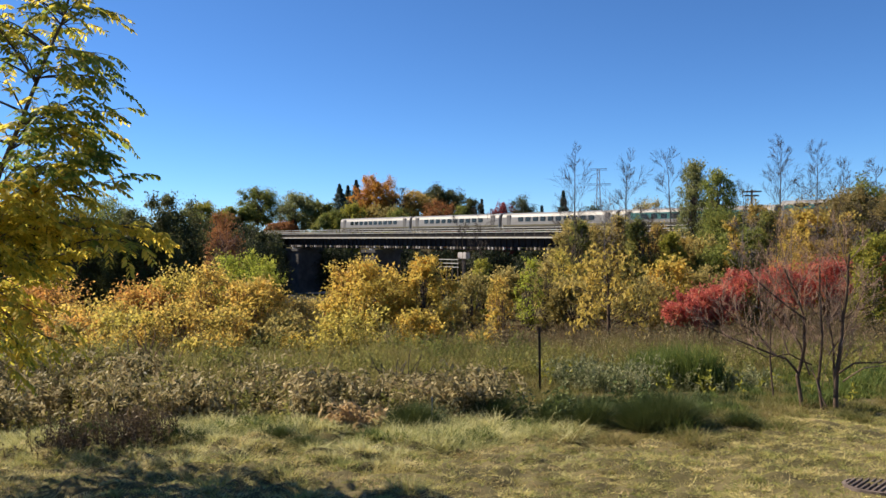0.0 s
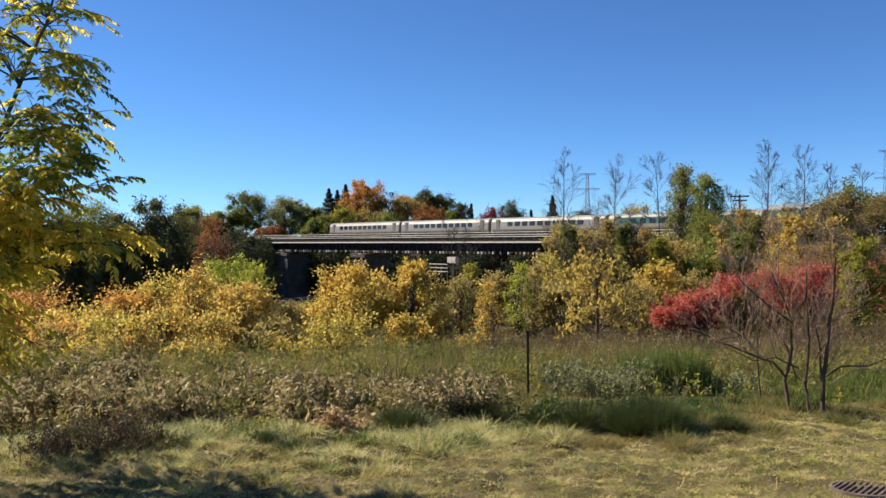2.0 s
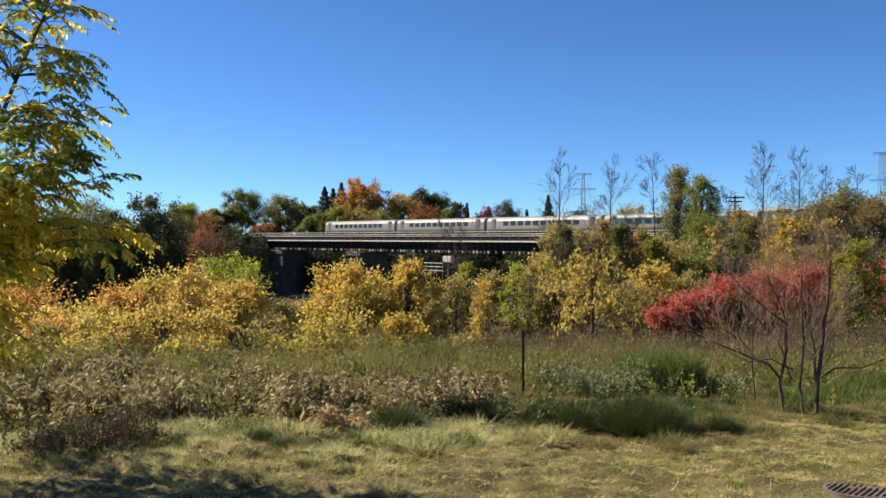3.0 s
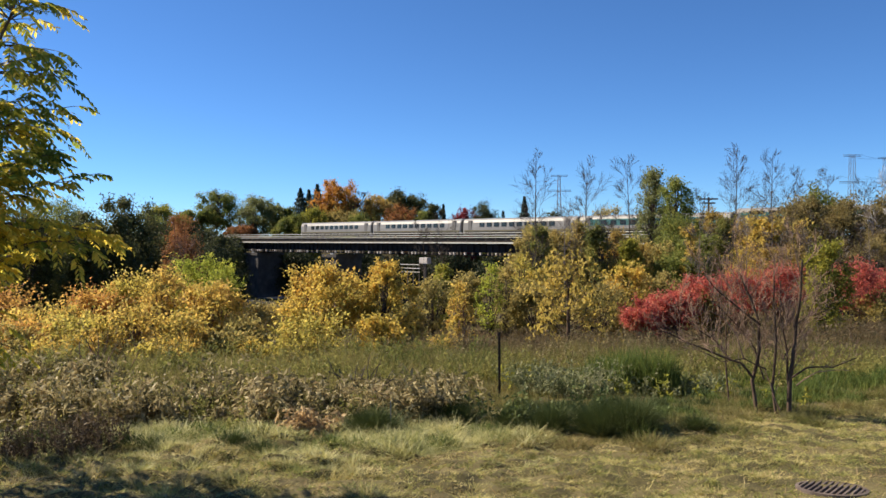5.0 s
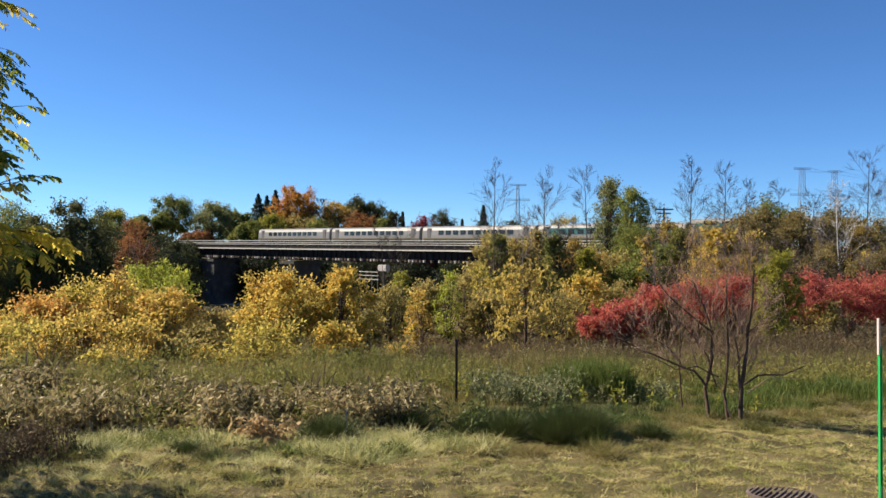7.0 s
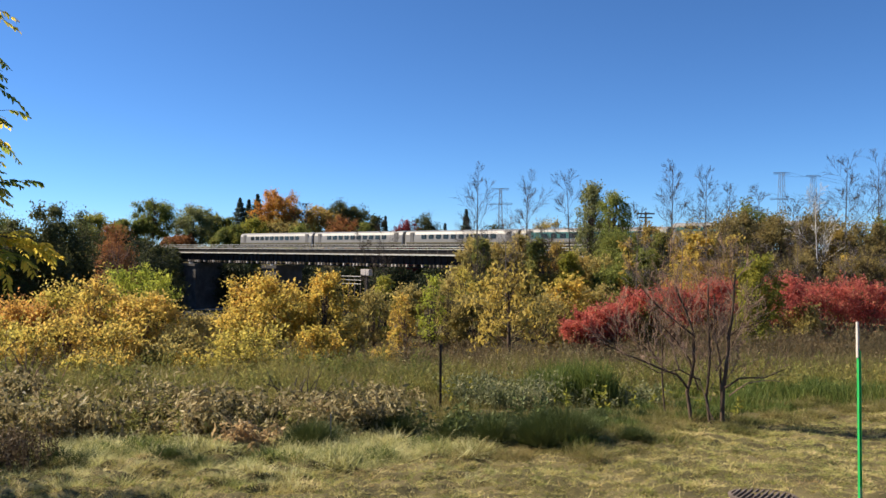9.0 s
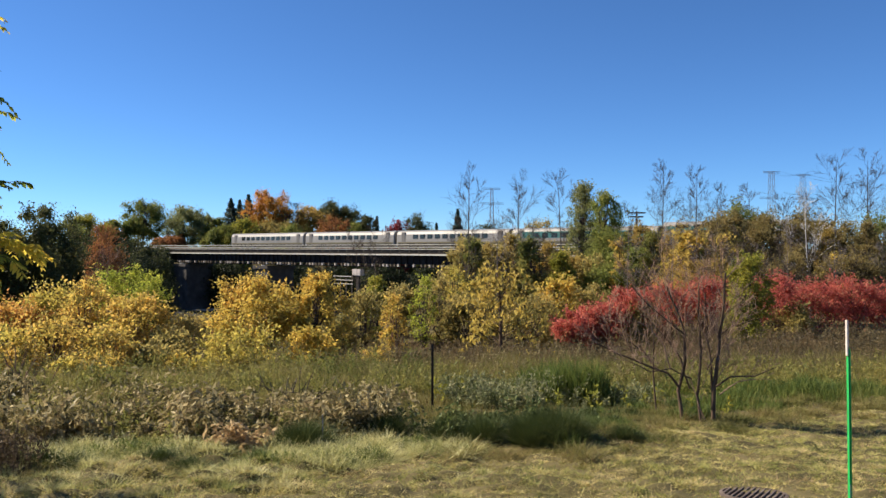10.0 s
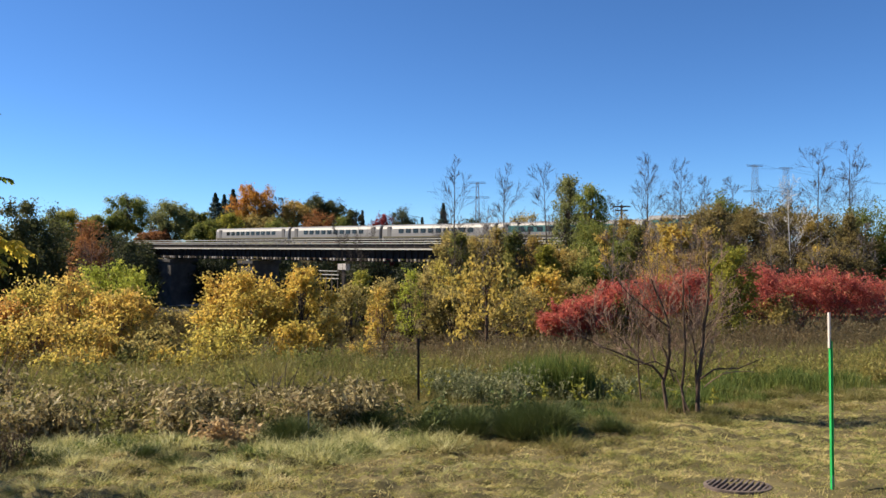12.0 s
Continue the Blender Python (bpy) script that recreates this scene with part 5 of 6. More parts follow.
# ---- walnut tree ----
def walnut():
    rng = np.random.default_rng(12)
    x, y = -5.4, 7.1
    z0 = gz(x, y)
    root = empty("walnut_tree", Matrix.Translation((x, y, z0)), "young walnut tree with yellow and green compound leaves on the lawn", "tree")
    up = np.array([0, 0, 1.0])
    lead = np.array([(0, 0, -0.2), (0.3, 0, 1.1), (0.57, 0, 1.9), (0.94, 0.03, 2.9), (1.28, 0.05, 3.69), (1.5, 0.05, 4.15), (1.72, 0.1, 5.1)], float)
    a, b = lead[:-1], lead[1:]
    rr = np.array([0.055, 0.042, 0.032, 0.022, 0.016, 0.012, 0.004])
    v, q = limbs(a, (a + b) / 2 + rng.normal(size=a.shape) * 0.012, b, rr[:-1], rr[1:], 5, 8)
    piece("trunk", mesh_from("trunk", v, [q]), BARK, root, smooth=True)
    wood, stalk, leaf = [], [], {True: [], False: []}

    def compound(p, w, ln, turned):
        """One compound leaf: an arching stalk with paired hanging leaflets."""
        tip = p + w * ln - up * ln * 0.42
        mid = p + w * ln * 0.55 + up * ln * 0.02
        stalk.append((p, mid, tip))
        side = np.cross(w, up)
        side /= max(np.linalg.norm(side), 1e-6)
        for k in range(7):
            u = 0.2 + 0.8 * k / 6
            c = (1 - u) ** 2 * p + 2 * u * (1 - u) * mid + u * u * tip
            for sg in (-1, 1):
                leaf[turned].append((c, side * sg * 0.75 + w * 0.55 - up * rng.uniform(0.35, 0.9) + rng.normal(size=3) * 0.12, rng.uniform(0.055, 0.09) * (1.0 if k < 6 else 0.8)))

    def bough(x0, z0, x1, z1, dy, rate, bend=0.1):
        p, e = np.array([x0, 0.03, z0]), np.array([x1, dy, z1])
        ln = np.linalg.norm(e - p)
        m = (p + e) / 2 + np.array([0, 0, bend * ln])
        wood.append((p, m, e, 0.006 + 0.007 * ln, 0.003))
        d = (e - p) / ln
        n = int(ln * rate)
        for j in range(n):
            t = 0.22 + 0.8 * (j + rng.uniform(0, 0.9)) / n
            t = min(t, 1.0)
            c = (1 - t) ** 2 * p + 2 * t * (1 - t) * m + t * t * e
            across = np.array([-d[1], d[0], 0.0]) * (1 if j % 2 else -1)
            w = d * rng.uniform(0.35, 1.0) + across * rng.uniform(0.2, 1.0) + np.array([0, 0, rng.uniform(-0.25, 0.3)]) + rng.normal(size=3) * 0.15
            w /= np.linalg.norm(w)
            if rng.uniform() < 0.4:
                tw = c + w * rng.uniform(0.08, 0.22)
                wood.append((c, (c + tw) / 2 + up * 0.01, tw, 0.004, 0.0025))
                c = tw
            # more green towards the high right tips, in place of their backlit shade
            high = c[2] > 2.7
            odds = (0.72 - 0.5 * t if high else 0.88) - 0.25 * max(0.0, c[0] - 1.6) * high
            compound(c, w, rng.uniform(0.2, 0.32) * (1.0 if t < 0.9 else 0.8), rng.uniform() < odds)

    # rising boughs of the open top: foot and tip, across and up, with the depth of the tip
    for x0, z0_, x1, z1, dy in ((1.5, 4.12, 2.0, 4.22, -0.2), (1.36, 3.89, 1.9, 3.85, 0.1), (1.25, 3.64, 2.08, 3.6, -0.1), (1.11, 3.23, 2.06, 3.34, 0.2), (0.97, 2.98, 1.95, 3.2, -0.3),
                                (1.4, 3.2, 1.75, 3.06, 0.3), (1.25, 3.6, 0.95, 4.1, -0.3), (1.5, 4.12, 1.2, 4.25, 0.3), (1.6, 4.5, 2.05, 4.75, 0.1), (1.64, 4.65, 1.25, 5.0, -0.2), (1.7, 5.0, 1.9, 5.4, 0.0)):
        for k in range(3):
            bough(x0, z0_, x0 + (x1 - x0) * (0.86 - 0.16 * k * rng.uniform(0.5, 1.6)), z1 + rng.normal() * 0.09 * k, dy * 0.6 + (0, -0.4, 0.25)[k], 19)
    # long level boughs of the dense lower crown
    for x0, z0_, x1, z1, dy in ((0.8, 2.41, 2.12, 2.7, 0.1), (0.8, 2.57, 2.06, 2.92, -0.3), (0.78, 2.62, 1.7, 2.95, 0.4), (0.74, 2.41, 1.9, 2.55, -0.5), (0.68, 2.16, 1.8, 2.2, 0.3),
                                (0.68, 2.16, 2.0, 2.35, -0.1), (0.62, 1.95, 1.5, 1.98, 0.2), (0.6, 1.8, 1.42, 1.5, -0.3), (0.5, 1.6, 1.4, 1.25, 0.2), (0.45, 1.5, 1.3, 1.75, -0.4), (0.7, 2.2, 1.45, 2.65, -0.6)):
        for k in range(4):
            bough(x0, z0_ - 0.1 * k, x1 - 0.1 - 0.2 * k * rng.uniform(0.5, 1.6), z1 + rng.normal() * 0.1 * k, dy * 0.5 + (0, -0.5, 0.25, -0.8)[k], 18, 0.06)
    bough(1.6, 2.25, 2.34, 2.2, 0.2, 26, 0.16)
    bough(1.5, 2.1, 2.2, 2.12, -0.1, 24, 0.16)
    # the unseen side away from the open lawn: boughs added to shade its near left corner
    for i in range(24):
        f = (i % 12) / 11
        p = np.array([np.interp(1.3 + 3.2 * f, lead[:, 2], lead[:, k]) for k in range(3)])
        ln = (1.9 - 1.2 * f) * rng.uniform(0.7, 1.1)
        a = 2.1 + 1.5 * math.sin(i * 2.4)
        bough(p[0], p[2], p[0] + ln * min(-0.25, math.cos(a)), p[2] + 0.1 + 0.3 * f, max(-0.3, math.sin(a)) * ln * (0.9 if f < 0.35 else 0.25), 16)
    p0, p1, p2, r0, r1 = (np.array(c) for c in zip(*wood))
    v, q = limbs(p0, p1, p2, r0, r1, 5, 5)
    piece("branchwork", mesh_from("branchwork", v, [q]), BARK, root, smooth=True)
    s0, s1, s2 = (np.array(c) for c in zip(*stalk))
    v, q = limbs(s0, s1, s2, 0.0025, 0.0012, 3, 3)
    piece("leaf_stalk_work", mesh_from("leaf_stalk_work", v, [q]), LEAF["lime"], root)
    for kind, turned, words in (("walnut", True, "yellow turned leaves"), ("walnut_green", False, "green leaves, at the high tips standing in for backlit shade")):
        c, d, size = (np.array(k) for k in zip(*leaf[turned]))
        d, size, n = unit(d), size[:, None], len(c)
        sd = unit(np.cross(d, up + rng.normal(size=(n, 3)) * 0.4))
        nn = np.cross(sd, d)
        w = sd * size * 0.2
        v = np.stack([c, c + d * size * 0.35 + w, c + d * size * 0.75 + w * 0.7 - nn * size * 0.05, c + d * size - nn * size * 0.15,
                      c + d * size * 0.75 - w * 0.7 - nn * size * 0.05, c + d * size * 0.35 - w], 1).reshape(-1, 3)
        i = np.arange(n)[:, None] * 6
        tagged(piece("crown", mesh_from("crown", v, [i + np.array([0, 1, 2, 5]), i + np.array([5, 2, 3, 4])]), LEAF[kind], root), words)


walnut()


# ---- bare sumac clump in the meadow edge ----
def sumac():
    rng = np.random.default_rng(5)
    x, y = 4.58, 11.5
    z0 = gz(x, y)
    root = empty("bare_sumac", Matrix.Translation((x, y, z0)), "leafless sumac clump with several thin dark stems", "tree")

    def wood(path, dy, r, sides, mat, ln, kids=5, level=2):
        """A crooked stem through the given places (across, up), with twigs that fork and rise."""
        c = np.array([(a, dy + 0.05 * math.sin(3 * a + 5 * b), b) for a, b in path])
        rad = np.linspace(r, r * 0.4, len(c))
        v, q = limbs(c[:-1], (c[:-1] + c[1:]) / 2 + rng.normal(size=(len(c) - 1, 3)) * 0.012, c[1:], rad[:-1], rad[1:], 4, 7)
        piece("stem", mesh_from("stem", v, [q]), mat, root, smooth=True)
        out = []
        way = c[-1] - c[0]
        for i in range(sides):
            t = (0.22 + 0.78 * (i + rng.uniform(0, 0.8)) / sides) * (len(c) - 1)
            k = min(int(t), len(c) - 2)
            p = c[k] + (c[k + 1] - c[k]) * (t - k)
            a = i * 2.4 + rng.uniform(-0.5, 0.5)
            w = way / np.linalg.norm(way) * 0.7 + np.array([math.cos(a) * 0.7, math.sin(a) * 0.5, 0.55])
            grow(p, w, ln * rng.uniform(0.6, 1.15), r * 0.22, level, rng, out, 0.2, 0.55, kids)
        p0, p1, p2, r0, r1 = (np.array(k) for k in zip(*out))
        v, q = limbs(p0, p1, p2, np.maximum(r0, 0.003), np.maximum(r1, 0.0016), 4, 4)
        tagged(piece("twigwork", mesh_from("twigwork", v, [q]), BARK_TWIG, root, smooth=True), kind="stuff")

    # upright stems
    wood(((-0.43, -0.1), (-0.46, 0.6), (-0.49, 1.2), (-0.55, 1.6)), 0.7, 0.016, 6, BARK_BROWN, 0.5)
    wood(((-0.23, -0.1), (-0.27, 0.45), (-0.2, 0.9), (-0.2, 1.3), (-0.32, 1.7), (-0.45, 2.0)), 0.15, 0.03, 8, BARK_BROWN, 0.62, 6)
    wood(((0.0, -0.1), (-0.04, 0.4), (-0.02, 1.05), (-0.02, 1.6), (-0.05, 2.05)), 0.0, 0.024, 9, BARK_BROWN, 0.55)
    wood(((0.16, -0.1), (0.17, 0.55), (0.2, 0.9), (0.27, 1.3), (0.31, 1.8), (0.33, 2.2)), -0.05, 0.036, 9, BARK_BROWN, 0.62, 6)
    wood(((0.24, -0.1), (0.21, 0.5), (0.18, 0.9), (0.12, 1.4), (0.1, 1.9)), 0.12, 0.02, 8, BARK_BROWN, 0.5)
    # low spreading limbs
    wood(((-0.27, 0.5), (-0.45, 0.72), (-0.82, 0.86), (-1.23, 1.02), (-1.55, 1.18)), 0.1, 0.019, 7, BARK_BROWN, 0.55)
    wood(((-0.2, 1.28), (-0.4, 1.43), (-0.7, 1.68), (-0.95, 1.95)), 0.1, 0.016, 8, BARK_BROWN, 0.5)
    wood(((0.18, 0.56), (0.37, 0.7), (0.74, 0.7), (1.1, 0.82)), -0.1, 0.016, 5, BARK_BROWN, 0.35, 3)
    wood(((0.27, 1.25), (0.45, 1.38), (0.82, 1.52)), 0.05, 0.013, 5, BARK_BROWN, 0.35, 3)
    wood(((-0.46, 0.7), (-0.7, 1.0), (-1.0, 1.2), (-1.3, 1.5)), 0.5, 0.012, 6, BARK_BROWN, 0.45)
    wood(((-0.04, 0.45), (-0.2, 0.9), (-0.42, 1.2), (-0.75, 1.55)), 0.3, 0.013, 8, BARK_BROWN, 0.5)
    wood(((0.19, 0.75), (0.42, 1.05), (0.6, 1.4), (0.7, 1.75)), 0.3, 0.013, 7, BARK_BROWN, 0.5)
    wood(((-0.25, 0.7), (-0.55, 0.85), (-0.85, 0.8), (-1.15, 0.95)), -0.3, 0.011, 5, BARK_BROWN, 0.4)
    # grey dead wood
    wood(((-0.48, 0.8), (-0.6, 1.15), (-0.8, 1.4), (-1.0, 1.5)), -0.1, 0.012, 4, BARK_TWIG, 0.35, 3, 1)
    wood(((0.0, 0.1), (-0.12, 0.45), (-0.25, 0.75)), -0.15, 0.01, 3, BARK_TWIG, 0.3, 3, 1)
    wood(((0.2, 0.45), (0.45, 0.65), (0.75, 0.68), (0.95, 0.66)), -0.2, 0.01, 3, BARK_TWIG, 0.25, 3, 1)


sumac()

# ---- posts and drain ----
px_, py_ = 0.78, 13.6
tpost = empty("fence_post", Matrix.Translation((px_, py_, gz(px_, py_))), "rusty brown steel fence post standing in the meadow", "post")
bm = boxed(-0.02, 0.02, -0.003, 0.003, -0.3, 1.12)
box(bm, -0.004, 0.004, 0.003, 0.035, -0.3, 1.118)
part("shaft", bm, POST_STEEL, tpost)
for i in range(14):
    part("stud", boxed(-0.008, 0.008, -0.012, -0.0032, 0.15 + i * 0.068, 0.17 + i * 0.068), POST_STEEL, tpost)
sx_, sy_ = 4.13, 6.96
stake = empty("marker_stake", Matrix.Translation((sx_, sy_, gz(sx_, sy_))) @ pose(0, 0, 0, 0, -1.2, 25), "bright green utility marker stake with a pale tip", "stake")
bm = boxed(-0.018, 0.018, -0.004, 0.004, -0.15, 1.36, bevel=0.002)
box(bm, -0.018, -0.011, -0.016, -0.004, -0.15, 1.36)
box(bm, 0.011, 0.018, -0.016, -0.004, -0.15, 1.34)
part("shaft", bm, STAKE_GREEN, stake)
part("foot", boxed(-0.012, 0.012, -0.011, 0.009, -0.15, 0.13, bevel=0.003), STAKE_WHITE, stake, "pale earth-stained foot")
part("tip", boxed(-0.026, -0.006, -0.016, 0.006, 1.28, 1.6, bevel=0.003), STAKE_WHITE, stake, "pale weathered tip")
dx_, dy_ = 3.36, 7.2
drain = empty("drain_grate", Matrix.Translation((dx_, dy_, gz(dx_, dy_) - 0.018)) @ pose(0, 0, 0, -4.5, 0, 0) @ pose(0, 0, 0, 0, 0, -38), "round rusty iron drain grate set in the lawn", "drain")
bm = bmesh.new()
ring = []
for r, z in ((0.3, -0.1), (0.3, 0.03), (0.27, 0.034), (0.27, -0.1)):
    ring.append([bm.verts.new((r * math.cos(a * math.pi / 20), r * math.sin(a * math.pi / 20), z)) for a in range(40)])
for a, b in zip(ring, ring[1:]):
    for i in range(40):
        bm.faces.new((a[i], a[(i + 1) % 40], b[(i + 1) % 40], b[i]))
part("rim", bm, IRON, drain)
for i in range(11):
    o = -0.24 + i * 0.048
    hl = math.sqrt(0.272 ** 2 - o * o)
    part("bar", boxed(o - 0.014, o + 0.014, -hl, hl, -0.03, 0.034, bevel=0.005), IRON, drain)
for o in (-0.1, 0.1):
    hl = math.sqrt(0.272 ** 2 - o * o)
    part("cross_bar", boxed(-hl, hl, o - 0.012, o + 0.012, -0.04, 0.012), IRON, drain)
bm = bmesh.new()
bmesh.ops.create_circle(bm, cap_ends=True, segments=32, radius=0.268, matrix=Matrix.Translation((0, 0, -0.09)))
part("pit", bm, BLACK, drain)


# ---- grass ----
def scatter(n, x0, x1, y0, y1, keep=None):
    x, y = RNG.uniform(x0, x1, n), RNG.uniform(y0, y1, n)
    if keep is not None:
        k = keep(x, y)
        x, y = x[k], y[k]
    return np.stack([x, y, ground(x, y) - 0.01], 1)


def lawn_edge(x):
    return np.interp(x, [-12, -4, 0, 3.2, 4.0, 6, 8, 14], [9.0, 9.2, 9.3, 9.6, 11.0, 11.9, 13.0, 14.0]) + np.sin(x * 2.3) * 0.25 + np.sin(x * 5.1) * 0.12


def clear(x, y):
    """Away from the drain."""
    return np.hypot(x - dx_, y - dy_) > 0.27


def in_view(x, y):
    return np.abs(x) < 2.0 + 0.78 * y


def stuff(name, vf, leaf, label, category):
    v, *f = vf
    tagged(piece(name, mesh_from(name, v, f), LEAF[leaf], None), label, category, kind="stuff")


def clumped(n, clumps, radius, *zone):
    """Places that gather in clumps; also a number from 0 to 1 for each clump."""
    c = scatter(clumps, *zone)
    k = RNG.integers(0, len(c), n)
    xy = c[k, :2] + RNG.normal(size=(n, 2)) * radius
    tall = RNG.uniform(0, 1, len(c))[k]
    return np.stack([xy[:, 0], xy[:, 1], ground(xy[:, 0], xy[:, 1]) - 0.01], 1), tall


def lawn_zone(x, y):
    return (y < lawn_edge(x) + 0.3) & clear(x, y) & in_view(x, y)


def matted(n, clumps, radius, zone, long, wide, leaf, name, label):
    """Mown blades that lie over one another, each clump combed its own way."""
    c = scatter(clumps, *zone)
    k = RNG.integers(0, len(c), n)
    xy = c[k, :2] + RNG.normal(size=(n, 2)) * radius
    keep = clear(xy[:, 0], xy[:, 1])
    xy, k = xy[keep], k[keep]
    n = len(k)
    at = np.stack([xy[:, 0], xy[:, 1], ground(xy[:, 0], xy[:, 1]) - 0.008], 1)
    ang = RNG.uniform(0, 2 * np.pi, len(c))[k] + RNG.normal(size=n) * 1.3
    rise = np.abs(RNG.normal(size=n)) * 0.3 + 0.12 + 0.25 * RNG.uniform(0, 1, len(c))[k]
    ln = long * RNG.uniform(0.4, 1.2, n) * (0.6 + 0.7 * RNG.uniform(0, 1, len(c)) ** 2)[k]
    d = np.stack([np.cos(ang), np.sin(ang), rise], 1)
    side = np.stack([-np.sin(ang), np.cos(ang), RNG.normal(size=n) * 0.6], 1) * wide * 0.5
    tip = at + d * ln[:, None]
    tip[:, 2] = np.maximum(tip[:, 2], ground(tip[:, 0], tip[:, 1]) + 0.005)
    v = np.stack([at - side, at + side, tip], 1).reshape(-1, 3)
    stuff(name, (v, np.arange(n * 3).reshape(n, 3)), leaf, label, "grass")


def domes(x, y, r, h, per, lean=1.0):
    """Blades that spring from the middle of each tussock and arch over to its rim."""
    i = np.repeat(np.arange(len(x)), per)
    n = len(i)
    a, f = RNG.uniform(0, 2 * np.pi, n), np.sqrt(RNG.uniform(0, 1, n))
    out = np.stack([np.cos(a), np.sin(a)], 1)
    xy = np.stack([x[i], y[i]], 1) + out * (f * r[i] * 0.75)[:, None]
    at = np.stack([xy[:, 0], xy[:, 1], ground(xy[:, 0], xy[:, 1]) - 0.01], 1)
    hh = h[i] * np.sqrt(np.maximum(0.06, 1 - 0.9 * f * f)) * RNG.uniform(0.6, 1.12, n)
    go = out * (f * r[i] * 0.7 * lean)[:, None] + RNG.normal(size=(n, 2)) * (h[i] * 0.42 + 0.012)[:, None]
    tip = at + np.concatenate([go, hh[:, None]], 1)
    b = a + np.pi / 2 + RNG.normal(size=n) * 0.7
    side = np.stack([np.cos(b), np.sin(b), np.zeros(n)], 1) * 0.0038
    return np.stack([at - side, at + side, tip], 1).reshape(-1, 3), np.arange(n * 3).reshape(n, 3)


LAWN = (-9, 12, 4.2, 14.5, lawn_zone)
for n, leaf, label, zone, low, high in ((300, "lawn_green", "low green tussocks in the lawn", lambda x, y: lawn_zone(x, y) & (y > 5), 0.035, 0.11),
                                        (620, "lawn", "low straw-coloured tussocks in the lawn", lambda x, y: lawn_zone(x, y) & (y > 5), 0.03, 0.1),
                                        (320, "rough", "pale tussocks along the lawn edge", lambda x, y: lawn_zone(x, y) & (y > lawn_edge(x) - 2.0) & (x < 1.0), 0.04, 0.13)):
    p = scatter(n * 4, -9, 11, 5, 14, zone)[:n]
    p = p[clear(p[:, 0], p[:, 1]) & (np.hypot(p[:, 0] - dx_, p[:, 1] - dy_) > 0.5)]
    far = RNG.uniform(0, 1, len(p)) ** 1.5
    stuff("lawn_tussocks", domes(p[:, 0], p[:, 1], 0.08 + 0.16 * far, (low + (high - low) * far) * (0.65 + 0.55 * (p[:, 0] < -0.5)), 170), leaf, label, "grass")
matted(230000, 10000, 0.055, LAWN, 0.055, 0.008, "lawn", "lawn_grass", "short dry mown grass with straw")
matted(110000, 3200, 0.08, LAWN, 0.065, 0.0085, "lawn_green", "lawn_grass", "green patches of mown grass in the lawn")
matted(16000, 1500, 0.1, LAWN, 0.1, 0.006, "straw", "cut_straw", "dry cut straw lying on the lawn")
p = scatter(60000, -8, 8, -6, 4.3)
stuff("lawn_grass", blades(p, RNG.uniform(0.03, 0.07, len(p)), 0.008, 1.4, plain=True), "lawn", "short dry mown grass underfoot", "grass")
p, tall = clumped(80000, 900, 0.1, -12, 12, 8.2, 13.6, lambda x, y: (y > lawn_edge(x) - 0.6) & (y < lawn_edge(x) + 1.6) & in_view(x, y))
k = p[:, 0] < 0.7 + RNG.uniform(-0.6, 0.6, len(p))
hh = RNG.uniform(0.5, 1.0, len(p)) * (0.12 + 0.22 * tall)
stuff("rough_grass", blades(p[k], hh[k], 0.009, 1.7, plain=True), "rough", "long bent pale grass at the lawn edge", "grass")
stuff("rough_grass", blades(p[~k], hh[~k] * 0.7, 0.009, 1.4, plain=True), "meadow", "bent olive grass between lawn and meadow", "grass")
p, tall = clumped(190000, 1900, 0.22, -26, 30, 10.5, 24, lambda x, y: (y > lawn_edge(x) + 0.8) & in_view(x, y))
deep = smooth(10.8, 15.5, p[:, 1] - np.clip(p[:, 0], 0, 1) * 2.0 - np.clip(p[:, 0] - 2, 0, 4) * 0.4)
stuff("meadow_grass", blades(p, RNG.uniform(0.4, 1.0, len(p)) * (0.16 + 0.46 * deep) * (0.4 + 1.0 * tall), 0.01, 0.5, plain=True), "meadow", "tall olive and straw meadow grass", "grass")
p, tall = clumped(90000, 1600, 0.4, -40, 45, 24, 46, in_view)
stuff("far_meadow_grass", blades(p, RNG.uniform(0.2, 0.45, len(p)) * (0.6 + 0.6 * tall), 0.024, 0.6, plain=True), "brown_meadow", "tall brownish meadow grass", "grass")


def tuft(x, y, r, h, n, leaf="tuft", label="dark green grass tuft at the lawn edge", lean=0.6, wide=0.01):
    q = RNG.normal(size=(n, 2)) * r * 0.45
    at = np.stack([q[:, 0], q[:, 1], ground(x + q[:, 0], y + q[:, 1]) - gz(x, y) - 0.01], 1)
    hh = h * (0.45 + 0.55 * np.exp(-(q ** 2).sum(1) / (2 * (r * 0.6) ** 2))) * RNG.uniform(0.3, 1.25, n)
    v, a, b = blades(at, hh, wide, lean)
    ob = piece("grass_tuft", mesh_from("grass_tuft", v, [a, b]), LEAF[leaf])
    ob.location = (x, y, gz(x, y))
    tagged(ob, label, "grass", "grass tufts", "stuff")


def dense_tuft(x, y, r, h, n):
    v, f = domes(np.full(1, x), np.full(1, y), np.full(1, r * 0.78), np.full(1, h), n * 2, 0.65)
    ob = piece("grass_tuft", mesh_from("grass_tuft", v - np.array([x, y, gz(x, y)]), [f]), LEAF["tuft"])
    ob.location = (x, y, gz(x, y))
    tagged(ob, "dense dark green domed grass tuft at the lawn edge", "grass", "grass tufts", "stuff")


